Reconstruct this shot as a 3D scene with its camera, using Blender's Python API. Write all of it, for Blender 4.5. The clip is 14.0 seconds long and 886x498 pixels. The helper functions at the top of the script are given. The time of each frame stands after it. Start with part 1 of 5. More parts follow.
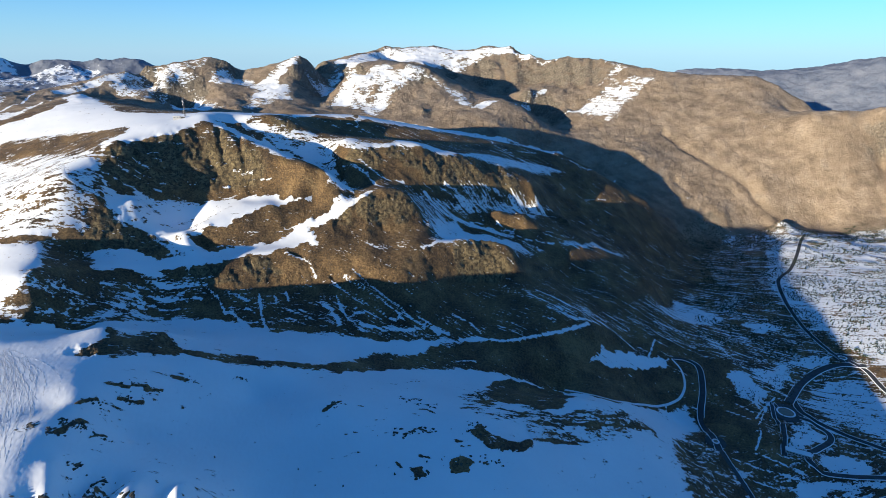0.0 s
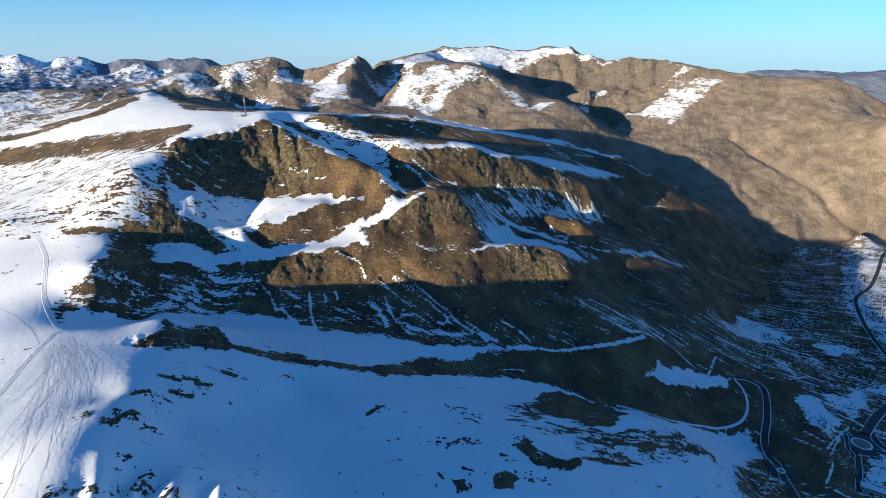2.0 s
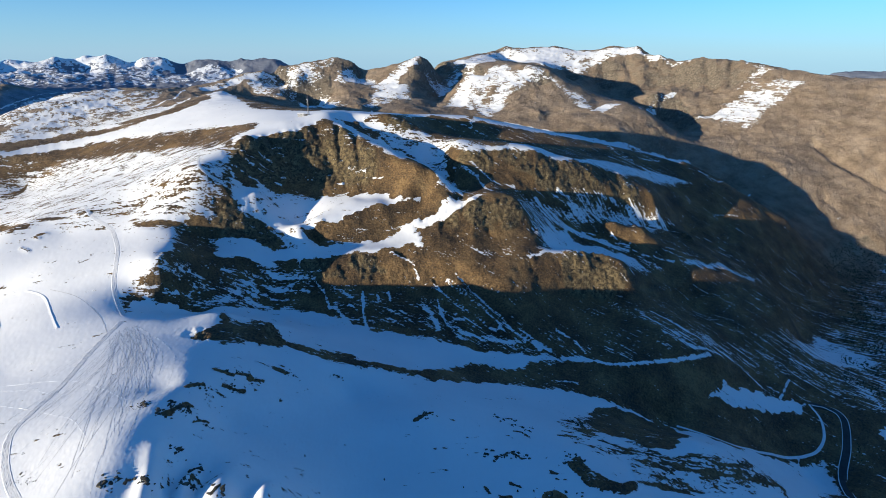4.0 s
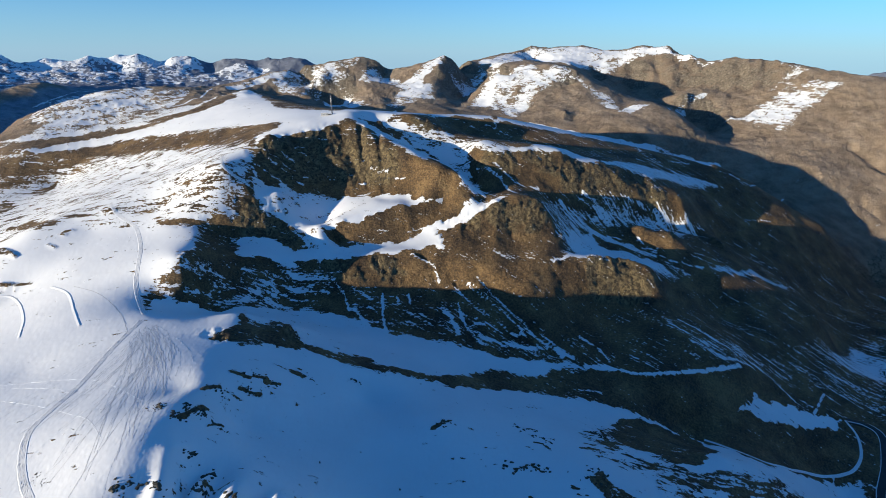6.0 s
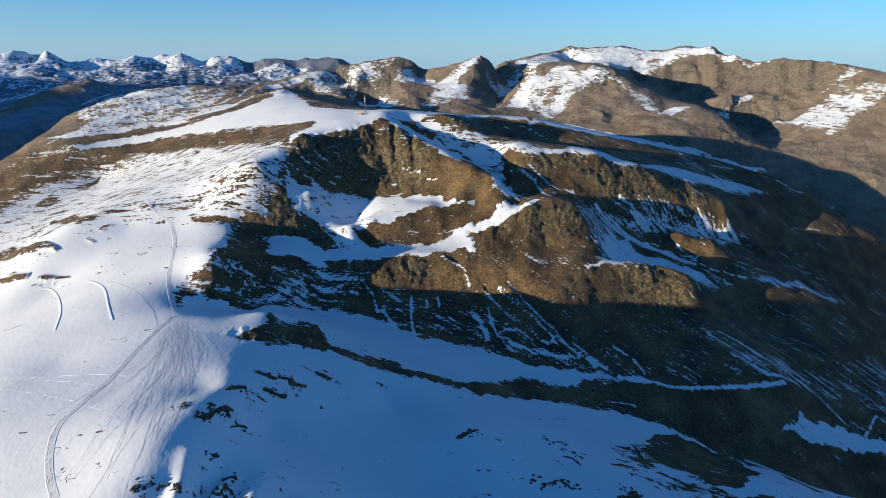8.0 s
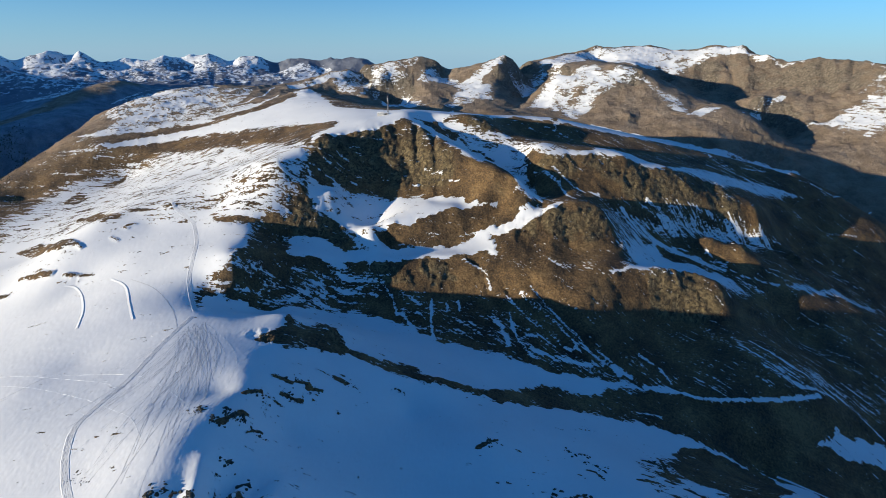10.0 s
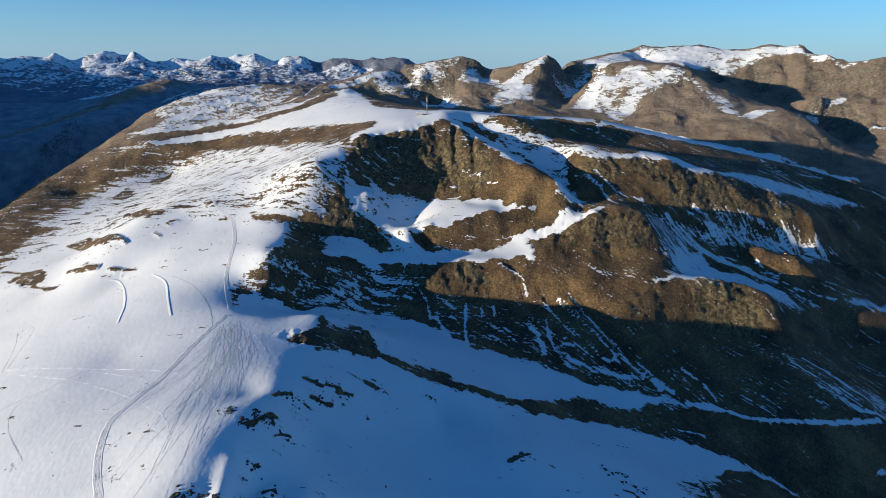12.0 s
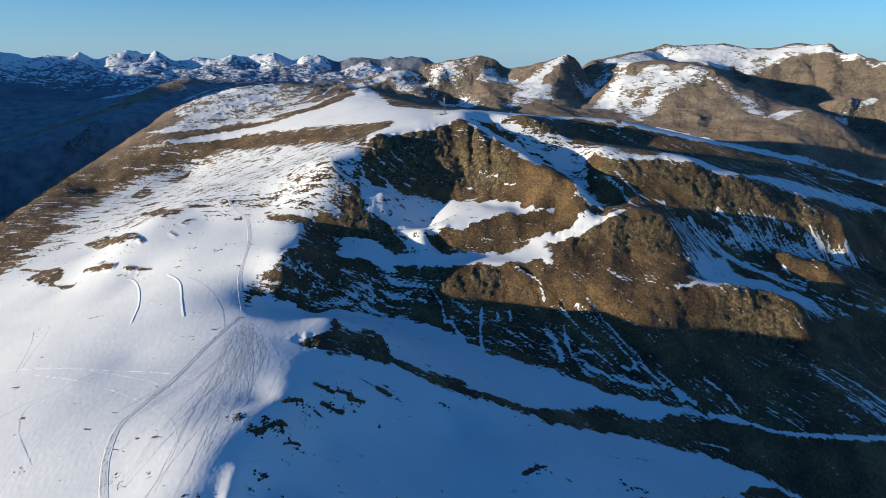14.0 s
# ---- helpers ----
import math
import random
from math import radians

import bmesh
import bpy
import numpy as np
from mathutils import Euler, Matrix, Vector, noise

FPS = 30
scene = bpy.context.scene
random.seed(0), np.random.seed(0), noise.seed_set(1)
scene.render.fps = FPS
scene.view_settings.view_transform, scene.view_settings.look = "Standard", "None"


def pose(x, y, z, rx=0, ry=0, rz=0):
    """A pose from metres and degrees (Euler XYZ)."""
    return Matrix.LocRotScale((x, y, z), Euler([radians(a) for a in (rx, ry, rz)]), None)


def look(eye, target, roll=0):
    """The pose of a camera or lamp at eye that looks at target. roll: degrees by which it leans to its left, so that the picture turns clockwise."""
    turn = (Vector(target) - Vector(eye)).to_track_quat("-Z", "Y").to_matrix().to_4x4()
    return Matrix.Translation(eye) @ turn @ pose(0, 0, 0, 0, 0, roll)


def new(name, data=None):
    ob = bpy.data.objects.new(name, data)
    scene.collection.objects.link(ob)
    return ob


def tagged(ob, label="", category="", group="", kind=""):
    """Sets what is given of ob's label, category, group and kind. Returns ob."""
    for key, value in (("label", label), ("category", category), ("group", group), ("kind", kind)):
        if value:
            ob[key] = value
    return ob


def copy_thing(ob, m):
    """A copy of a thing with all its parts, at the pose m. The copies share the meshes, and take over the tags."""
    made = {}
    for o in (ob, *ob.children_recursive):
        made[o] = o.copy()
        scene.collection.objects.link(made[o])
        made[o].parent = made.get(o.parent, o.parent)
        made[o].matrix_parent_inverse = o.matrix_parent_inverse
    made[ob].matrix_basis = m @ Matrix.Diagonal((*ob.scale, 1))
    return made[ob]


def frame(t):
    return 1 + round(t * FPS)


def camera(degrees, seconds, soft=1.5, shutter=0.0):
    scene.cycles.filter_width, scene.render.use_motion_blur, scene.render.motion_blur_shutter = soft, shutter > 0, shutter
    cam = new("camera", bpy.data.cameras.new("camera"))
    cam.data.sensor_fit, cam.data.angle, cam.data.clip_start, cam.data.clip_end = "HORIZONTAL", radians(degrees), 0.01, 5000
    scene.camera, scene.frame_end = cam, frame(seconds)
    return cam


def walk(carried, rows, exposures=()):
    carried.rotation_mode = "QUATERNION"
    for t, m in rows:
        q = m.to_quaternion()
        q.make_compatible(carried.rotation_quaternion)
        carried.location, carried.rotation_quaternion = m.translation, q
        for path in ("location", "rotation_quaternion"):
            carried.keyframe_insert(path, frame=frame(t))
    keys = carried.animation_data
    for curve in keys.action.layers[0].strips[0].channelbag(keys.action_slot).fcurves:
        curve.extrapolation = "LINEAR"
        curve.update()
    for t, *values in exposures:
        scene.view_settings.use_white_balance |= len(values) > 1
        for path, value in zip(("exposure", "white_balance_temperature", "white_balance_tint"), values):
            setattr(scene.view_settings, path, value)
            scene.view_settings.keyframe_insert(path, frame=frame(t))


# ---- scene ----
cam = camera(78.34, 14.0, soft=0.5)
# seconds, place, yaw, pitch, roll of a level drone flight
FLIGHT = [
    (0.0, -0.0, 0.0, 560.0, 0.00, -19.95, -0.09),
    (0.5, 0.6, 3.7, 559.9, 2.00, -19.93, -0.13),
    (1.0, 0.4, 7.6, 559.9, 2.23, -19.94, -0.14),
    (1.5, -0.4, 11.5, 559.7, 2.89, -19.94, -0.14),
    (2.0, -0.6, 15.4, 559.8, 5.68, -19.93, -0.14),
    (2.5, -0.5, 18.7, 560.3, 6.61, -19.94, -0.16),
    (3.0, -1.0, 22.5, 559.9, 7.81, -19.92, -0.18),
    (3.5, -1.4, 26.4, 559.3, 10.17, -19.90, -0.12),
    (6.0, -3.4, 44.0, 558.9, 14.38, -19.95, -0.12),
    (6.5, -4.2, 47.4, 558.4, 15.78, -19.93, -0.17),
    (7.0, -4.2, 51.3, 558.0, 17.11, -19.90, -0.21),
    (7.5, -4.8, 54.7, 557.7, 17.64, -19.91, -0.22),
    (8.0, -5.9, 58.3, 557.0, 17.97, -19.90, -0.21),
    (10.5, -10.6, 74.7, 556.3, 21.87, -19.91, -0.16),
    (11.0, -11.4, 78.5, 556.3, 23.58, -19.90, -0.19),
    (11.5, -12.6, 81.7, 556.2, 24.12, -19.92, -0.15),
    (12.0, -13.6, 84.8, 556.1, 24.48, -19.93, -0.12),
    (12.5, -14.6, 88.0, 555.9, 24.71, -19.94, -0.12),
    (13.0, -16.1, 91.1, 555.8, 25.78, -19.93, -0.13),
    (13.5, -17.4, 94.6, 555.5, 26.09, -19.98, -0.08),
    (14.0, -18.4, 98.2, 555.9, 26.34, -20.01, -0.09),
]
walk(cam, [(t, pose(x, y, z, 90 + pitch, roll, yaw)) for t, x, y, z, yaw, pitch, roll in FLIGHT],
     [(0.0, 0.54, 5900, 10), (3.0, 0.42, 5900, 10), (7.0, 0.22, 5900, 10), (14.0, 0.04, 5900, 10)])

# ---- light ----
SUN_AZ, SUN_EL = radians(226.0), radians(8.0)   # direction towards the sun, counted from +x
to_sun = Vector((math.cos(SUN_AZ) * math.cos(SUN_EL), math.sin(SUN_AZ) * math.cos(SUN_EL), math.sin(SUN_EL)))
world = bpy.data.worlds.new("sky")
scene.world = world
world.use_nodes = True
wn = world.node_tree
sky = wn.nodes.new("ShaderNodeTexSky")
sky.sky_type, sky.sun_disc = "NISHITA", False
sky.sun_elevation, sky.sun_rotation = SUN_EL, radians(90) - SUN_AZ
sky.altitude, sky.air_density, sky.dust_density, sky.ozone_density = 2400.0, 1.0, 0.0, 2.8
# thin haze near the horizon over the clear sky
where = wn.nodes.new("ShaderNodeTexCoord")
height = wn.nodes.new("ShaderNodeSeparateXYZ")
wn.links.new(where.outputs["Generated"], height.inputs[0])
low = wn.nodes.new("ShaderNodeMapRange")
low.inputs["From Min"].default_value, low.inputs["From Max"].default_value = 0.0, 0.12
low.inputs["To Min"].default_value, low.inputs["To Max"].default_value = 0.62, 0.0
wn.links.new(height.outputs["Z"], low.inputs["Value"])
tint = wn.nodes.new("ShaderNodeMix")
tint.data_type, tint.blend_type = "RGBA", "MULTIPLY"
tint.inputs["Factor"].default_value, tint.inputs["B"].default_value = 1.0, (0.55, 0.95, 1.16, 1)
wn.links.new(sky.outputs["Color"], tint.inputs["A"])
haze = wn.nodes.new("ShaderNodeMix")
haze.data_type = "RGBA"
haze.inputs["B"].default_value = (2.7, 3.6, 4.75, 1)
wn.links.new(low.outputs["Result"], haze.inputs["Factor"])
wn.links.new(tint.outputs["Result"], haze.inputs["A"])
wn.links.new(haze.outputs["Result"], wn.nodes["Background"].inputs["Color"])
wn.nodes["Background"].inputs["Strength"].default_value = 0.13
sun = new("sun", bpy.data.lights.new("sun", "SUN"))
sun.data.energy, sun.data.angle, sun.data.color = 6.5, radians(0.53), (1.0, 0.835, 0.57)
sun.matrix_world = look((0, 0, 900), Vector((0, 0, 900)) - to_sun)


# ---- landforms: crest lines, feet of cliffs, benches and floors, as x, y, height ----
PLATEAU = [(-346, 260, 283), (-351, 312, 294), (-504, 385, 266), (-510, 329, 269), (-542, 477, 282), (-695, 523, 260), (-737, 531, 272), (-815, 491, 234), (-878, 512, 245), (-775, 575, 291), (-789, 644, 315), (-699, 664, 308), (-696, 702, 332), (-465, 495, 283), (-600, 420, 264), (-560, 560, 298), (-325, 330, 294), (-330, 285, 292), (-400, 350, 282), (-335, 400, 289), (-385, 450, 286), (-420, 300, 278), (-560, 620, 307), (-610, 660, 310), (-625, 725, 330), (-640, 560, 288), (-530, 640, 313)]
PLATEAU_FAR = [(-549, 775, 388), (-595, 909, 402), (-807, 908, 338), (-1121, 974, 279), (-1246, 1013, 345), (-1269, 836, 252), (-1080, 638, 235), (-900, 600, 248), (-900, 1050, 370), (-1000, 330, 170), (-800, 300, 190), (-600, 200, 230), (-420, 150, 250), (-2000, 1000, 0), (-1800, 450, -40)]
PLATEAU_RIM = [(-255, 225, 292), (-268, 280, 300), (-284, 337, 297), (-295, 375, 292), (-314, 368, 290), (-317, 395, 292)]
HOOK_CREST = [(-449, 486, 283), (-415, 487, 283), (-386, 497, 282), (-368, 522, 281), (-352, 522, 280)]
HOOK_SIDE = [(-398, 458, 284), (-359, 461, 283), (-351, 482, 282)]
RIM_NORTH = [(-495, 545, 283), (-483, 583, 311), (-530, 700, 315), (-516, 780, 363), (-525, 840, 393), (-531, 890, 425)]
HOOK_HOLLOW = [(-465, 545, 269), (-441, 575, 252), (-410, 590, 252)]
NEAR_SPUR = [(-200, 235, 275), (-130, 215, 250), (-20, 180, 215)]
NEAR_SPUR_BACK = [(-330, 60, 250), (-150, 50, 210), (100, 60, 140), (-700, 0, 180), (-300, -300, 230), (200, -250, 90)]
CRAG_TOP = [(-537, 897, 420), (-515, 934, 416), (-491, 976, 424), (-446, 1004, 425), (-398, 998, 419), (-354, 983, 406), (-311, 974, 396), (-290, 952, 383), (-240, 938, 375), (-204, 932, 363), (-184, 918, 337)]
CRAG_FOOT = [(-504, 794, 357), (-461, 827, 331), (-422, 871, 326), (-359, 895, 327), (-326, 890, 324), (-266, 891, 323), (-210, 899, 326), (-174, 902, 328)]
HUT_CREST = [(-945, 1500, 446), (-686, 1250, 441), (-507, 1063, 439), (-456, 1060, 446), (-416, 1110, 439), (-347, 1159, 435), (-319, 1235, 426), (-200, 1316, 418), (-82, 1384, 390), (51, 1440, 360), (173, 1470, 328), (304, 1480, 302), (402, 1500, 257), (510, 1500, 199), (568, 1480, 170)]
HUT_TOP = [(-511, 999, 433), (-444, 1032, 436)]
GULLY_WEST = [(-418, 1076, 430), (-368, 1068, 409), (-320, 1063, 383), (-273, 1061, 365), (-226, 1052, 347), (-189, 1024, 325), (-170, 992, 318)]
BAND_LEFT = [(-196, 1041, 364), (-179, 1020, 352)]
UPPER_BENCH = [(-249, 1211, 392), (-130, 1240, 373), (1, 1286, 354), (125, 1350, 328), (228, 1381, 294)]
BAND_TOP = [(-201, 1067, 393), (-158, 1080, 390), (-114, 1093, 384), (-45, 1119, 378), (-20, 1136, 367), (30, 1161, 353), (101, 1196, 333), (166, 1224, 309), (211, 1237, 281)]
BAND_FOOT = [(-166, 992, 342), (-68, 1024, 321), (28, 1079, 301), (113, 1133, 288), (201, 1178, 275)]
MID_BENCH = [(-41, 1016, 299), (32, 1041, 261), (116, 1113, 245), (228, 1169, 220)]
KNOLL_TOP = [(-187, 849, 300), (-162, 878, 314), (-136, 907, 330), (-103, 931, 331), (-67, 945, 321), (-50, 940, 305)]
KNOLL_SIDE = [(-37, 929, 287), (-19, 915, 267), (1, 903, 253), (51, 938, 236), (138, 981, 212)]
SNOW_BENCH = [(-390, 777, 302), (-359, 824, 312), (-330, 874, 324), (-279, 901, 323), (-222, 909, 322)]
BASIN_WEST = [(-501, 705, 291), (-474, 807, 349), (-441, 825, 316), (-406, 818, 292), (-364, 786, 272), (-444, 690, 284), (-407, 722, 274)]
LOWER_HILL_TOP = [(-397, 711, 269), (-345, 742, 273), (-298, 765, 272), (-249, 781, 273), (-164, 790, 260), (-107, 809, 256), (-37, 851, 261), (14, 873, 253), (56, 897, 251), (91, 912, 243), (121, 910, 231)]
LOWER_HILL_SIDE = [(-387, 690, 246), (-315, 712, 245), (-222, 745, 233), (-64, 785, 230), (53, 852, 205), (130, 885, 200), (241, 960, 144)]
HOLLOW = [(-380, 632, 231), (-302, 625, 218), (-210, 652, 205), (-105, 665, 188), (-19, 690, 170), (54, 705, 161), (126, 720, 153), (227, 770, 132)]
SLOPE_EAST = [(88, 748, 165), (149, 825, 179), (232, 805, 148), (287, 1230, 186), (362, 1130, 145), (423, 1050, 124), (335, 930, 131)]
SPUR_CREST = [(-334, 526, 267), (-310, 528, 274), (-289, 530, 257), (-259, 525, 250), (-223, 533, 234), (-158, 556, 213), (-100, 600, 187), (-42, 630, 168), (19, 650, 158)]
SPUR_FOOT = [(-288, 480, 265), (-269, 492, 258), (-212, 508, 237), (-151, 535, 213), (-93, 560, 196), (-44, 580, 182)]
NEAR_BOWL = [(-282, 422, 277), (-112, 463, 225), (-23, 445, 210), (36, 457, 204), (-237, 430, 244), (-185, 370, 236), (-262, 370, 259), (-150, 330, 227), (-60, 330, 210), (60, 330, 185), (-64, 500, 208), (-198, 488, 220), (66, 451, 196)]
BOWL_EAST = [(98, 620, 135), (161, 663, 104), (170, 570, 155), (227, 586, 130), (256, 740, 98), (150, 480, 160), (180, 350, 130), (300, 450, 85), (330, 300, 60)]
VALLEY_FLOOR = [(315, 688, 56), (370, 691, 25), (414, 811, 55), (455, 655, 48), (540, 714, 27), (502, 833, 52), (640, 800, 20), (600, 1000, 48), (700, 1180, 52), (800, 1190, 55), (950, 1400, 60), (1100, 1450, 65), (430, 500, 15), (500, 300, 0), (700, 600, 20), (560, 620, 20)]
VALLEY_SIDE = [(900, 900, 60), (1200, 1200, 80), (1000, 600, 80), (1300, 800, 130), (900, 300, 60), (1700, 1300, 160), (1500, 300, 210)]
GORGE = [(464, 1010, 64), (470, 1050, 60), (570, 1250, 60), (700, 1500, 55), (900, 1600, 40), (1200, 1650, 50)]
FAR_RANGE = [(-3876, 1617, 548), (-3789, 1811, 568), (-3742, 1930, 542), (-3696, 1992, 535), (-3649, 2052, 511), (-3614, 2098, 526), (-3571, 2151, 519), (-3535, 2194, 516), (-3505, 2231, 538), (-3451, 2292, 500), (-3398, 2352, 532), (-3361, 2393, 548), (-3333, 2423, 555), (-3293, 2464, 532), (-3225, 2534, 548), (-3171, 2585, 508), (-3100, 2651, 498), (-3049, 2698, 518), (-2960, 2774, 508), (-2892, 2831, 532), (-2768, 2927, 532), (-2682, 2991, 539), (-2625, 3030, 514), (-2518, 3101, 521), (-2440, 3150, 529), (-2362, 3196, 507), (-2265, 3251, 508), (-2199, 3286, 518), (-2030, 3368, 515), (-1892, 3429, 522), (-1805, 3463, 509)]
FAR_RANGE_FACE = [(-3274, 2457, 469), (-3398, 2239, 447), (-3007, 2604, 443), (-2742, 2862, 447), (-2565, 3026, 466), (-2286, 3148, 439), (-3535, 1962, 458), (-2017, 3272, 447), (-2907, 1588, 352), (-2716, 1725, 323), (-2702, 2019, 369), (-2578, 1351, 268), (-2463, 1464, 278)]
WEST_SPUR = [(-2275, 1036, 227), (-2280, 1143, 236), (-2282, 1347, 278), (-2299, 1598, 332), (-2314, 1748, 372), (-2318, 1904, 412), (-2339, 2035, 426)]
WEST_SPUR_FOOT = [(-2057, 1029, 227), (-2026, 1190, 247), (-1973, 1366, 285), (-1985, 1520, 324)]
SNOW_RIDGE = [(-1169, 1700, 455), (-1051, 1779, 492), (-956, 1856, 511), (-890, 1900, 524), (-832, 1932, 534), (-791, 1952, 543), (-737, 1961, 523), (-663, 1993, 504), (-598, 2024, 519), (-551, 2040, 533), (-510, 2049, 548), (-484, 2085, 527), (-463, 2182, 520), (-469, 2457, 522)]
MASSIF_CREST = [(-477, 2499, 522), (-372, 2534, 549), (-315, 2553, 563), (-262, 2599, 584), (-181, 2649, 578), (-38, 2699, 586), (84, 2700, 567), (198, 2700, 583), (308, 2680, 588), (390, 2600, 551), (466, 2549, 530), (553, 2501, 540), (620, 2449, 535), (717, 2400, 525), (810, 2350, 503)]
MASSIF_EAST = [(717, 2380, 519), (842, 2330, 500), (1017, 2300, 474), (1151, 2250, 472), (1225, 2220, 469), (1296, 2180, 435), (1376, 2150, 387), (1434, 2130, 332), (1520, 2050, 222)]
EAST_RANGE = [(1521, 3700, 454), (1860, 3650, 458), (2014, 3600, 452), (2228, 3550, 467), (2397, 3500, 494), (2523, 3400, 521), (2559, 3200, 538)]
EAST_RANGE_FOOT = [(1482, 3200, 413), (1827, 2700, 265), (2204, 2800, 268)]
MID_SPUR = [(-331, 1880, 403), (-267, 1933, 440), (-193, 1992, 479), (-116, 2048, 516), (-50, 2051, 497), (8, 2041, 462), (65, 2020, 432), (120, 1992, 403), (185, 1962, 407), (249, 1924, 390), (292, 1880, 358), (326, 1830, 308)]
MID_VALLEY = [(46, 2471, 440), (97, 2349, 413), (189, 2283, 381), (281, 2152, 361), (417, 1983, 297), (-417, 1906, 395), (-331, 2075, 421)]
BROWN_SLOPE = [(491, 2150, 352), (586, 2050, 335), (691, 2250, 432), (648, 1800, 245), (557, 2350, 443), (404, 2450, 436)]
BROWN_FOOT = [(995, 2150, 412), (816, 1900, 253), (1041, 1720, 157), (1312, 2060, 325), (867, 1620, 93), (1034, 1600, 75), (1373, 1620, 83), (1462, 1800, 207)]
SNOW_RIDGE_FOOT = [(-991, 1650, 427), (-812, 1650, 421), (-606, 1650, 409), (-436, 1680, 393)]
PLATEAU_END = [(-1424, 1080, 350), (-1525, 1300, 384), (-1462, 1450, 430), (-1335, 1550, 451), (-1161, 1600, 454), (-1168, 1350, 415), (-1220, 1200, 384)]
WEST_VALLEY = [(-2000, 900, 0), (-1900, 1200, 20), (-1750, 1500, 90), (-1600, 1900, 160), (-1500, 2300, 230), (-2300, 600, 0)]
CREST_BACK = [(-850, 1750, 310), (-500, 1500, 330), (-200, 1480, 360), (0, 1600, 290), (300, 1650, 210), (450, 1620, 140)]
OUTER = [(0, 4500, 60), (2500, 4500, 110), (4500, 2000, 360), (4500, 0, 410), (2600, 2500, 140), (1400, 3300, 110), (600, 3600, 110), (-700, 3400, 210), (-1700, 3100, 310), (1500, 2500, 180), (1900, 2900, 140), (2200, 1700, 230), (0, -2500, 460), (-2500, -1500, 60), (2500, -2000, 460), (800, -900, 210)]
KNOB_TOPS = [(115, 1050, 259), (162, 1075, 247)]
KNOB_LOW = [(122, 1035, 230), (256, 1140, 206)]
KNOB_TOPS_B = [(227, 1130, 226), (267, 1160, 215)]
KNOB_TOPS_C = [(277, 1060, 185), (343, 1090, 165)]
PEAK_A_RIB = [(-791, 1952, 543), (-795, 1899, 514), (-786, 1854, 480), (-730, 1807, 447), (-643, 1734, 418), (-577, 1684, 398)]
PEAK_A_HOLLOW = [(-712, 1949, 474), (-635, 1897, 453)]
PEAK_B_RIB = [(-510, 2049, 548), (-512, 2006, 515), (-527, 1956, 484), (-516, 1897, 452), (-478, 1829, 421), (-442, 1766, 395)]
PEAK_B_FACE = [(-569, 1928, 471), (-612, 1852, 445), (-617, 1744, 409), (-532, 1772, 413)]
PEAK_B_HOLLOW = [(-466, 2161, 480), (-422, 2099, 443), (-427, 1975, 404)]
MASSIF_RIB = [(-312, 2532, 561), (-319, 2330, 533), (-321, 2148, 510), (-330, 2035, 486), (-350, 1970, 451), (-375, 1905, 412)]
MASSIF_CORRIE = [(-84, 2430, 519), (63, 2490, 470)]
MASSIF_CLIFF = [(185, 2579, 519), (421, 2450, 446), (331, 2387, 410), (491, 2389, 430)]
SPUR_FACE = [(-121, 1928, 426), (-66, 1820, 385), (25, 1779, 363), (170, 1749, 338), (-228, 1868, 393)]
RIDGE_C = [(282, 2112, 380), (341, 2194, 410), (394, 2256, 424), (426, 2239, 409), (451, 2183, 377), (468, 2128, 358)]
UNSEEN_WEST_RIDGE = [(-2600, -900, 500), (-3100, -500, 580), (-3700, -100, 710), (-4300, 400, 730), (-4700, 1000, 710)]
BEYOND = [(-4600, 1200, 310), (-4300, 2300, 300), (-3600, 3300, 260), (-2600, 4100, 230), (-1400, 4600, 180), (-4800, 200, 460)]
LUMP_GAPS = [(-191, 296, 270), (-220, 290, 273), (-244, 286, 277), (-166, 302, 264), (-213, 305, 273)]
MID_VALLEY_DEEP = [(181, 2480, 410), (66, 2450, 458), (261, 2380, 379), (359, 2180, 326), (413, 2100, 293)]
PLATEAU_EDGE = [(-1249, 587, 223), (-1313, 684, 236), (-1412, 835, 255), (-1469, 969, 281), (-1497, 1087, 305), (-1518, 1143, 326), (-1528, 1228, 372)]
PLATEAU_SKIRT = [(-1374, 646, 138), (-1444, 752, 151), (-1553, 919, 170), (-1616, 1066, 196), (-1647, 1196, 220), (-1670, 1257, 241)]

CRAG_FACE = [(-485, 876, 377), (-448, 931, 379), (-378, 946, 370), (-299, 933, 358), (-235, 919, 351)]

DARK_CRAG = [(-515, 753, 341), (-478, 767, 322), (-440, 769, 294), (-399, 753, 275)]

HUMMOCK_TOP = [(-366, 796, 302), (-324, 834, 312), (-283, 867, 320), (-242, 876, 313)]

HUMMOCK_FOOT = [(-367, 764, 284), (-323, 783, 275), (-279, 813, 278), (-242, 846, 287)]

LEDGE = [(-383, 729, 268), (-348, 754, 272), (-303, 778, 273), (-257, 804, 274), (-227, 826, 280), (-198, 856, 293), (-170, 893, 311), (-135, 927, 327)]

KNOLL_FACE = [(-159, 844, 285), (-102, 878, 280), (-58, 892, 275), (-135, 818, 265), (-82, 837, 259)]

MID_VALE = [(-18, 1006, 279), (7, 986, 253), (41, 972, 238), (-33, 1029, 303)]

PEAK_A_FLANK = [(-890, 1900, 524), (-871, 1793, 472), (-857, 1693, 421)]

LEFT_SPUR = [(-1051, 1779, 492), (-987, 1713, 456), (-928, 1654, 428)]

LEFT_HOLLOW = [(-1007, 1862, 471), (-948, 1815, 442), (-877, 1739, 413)]

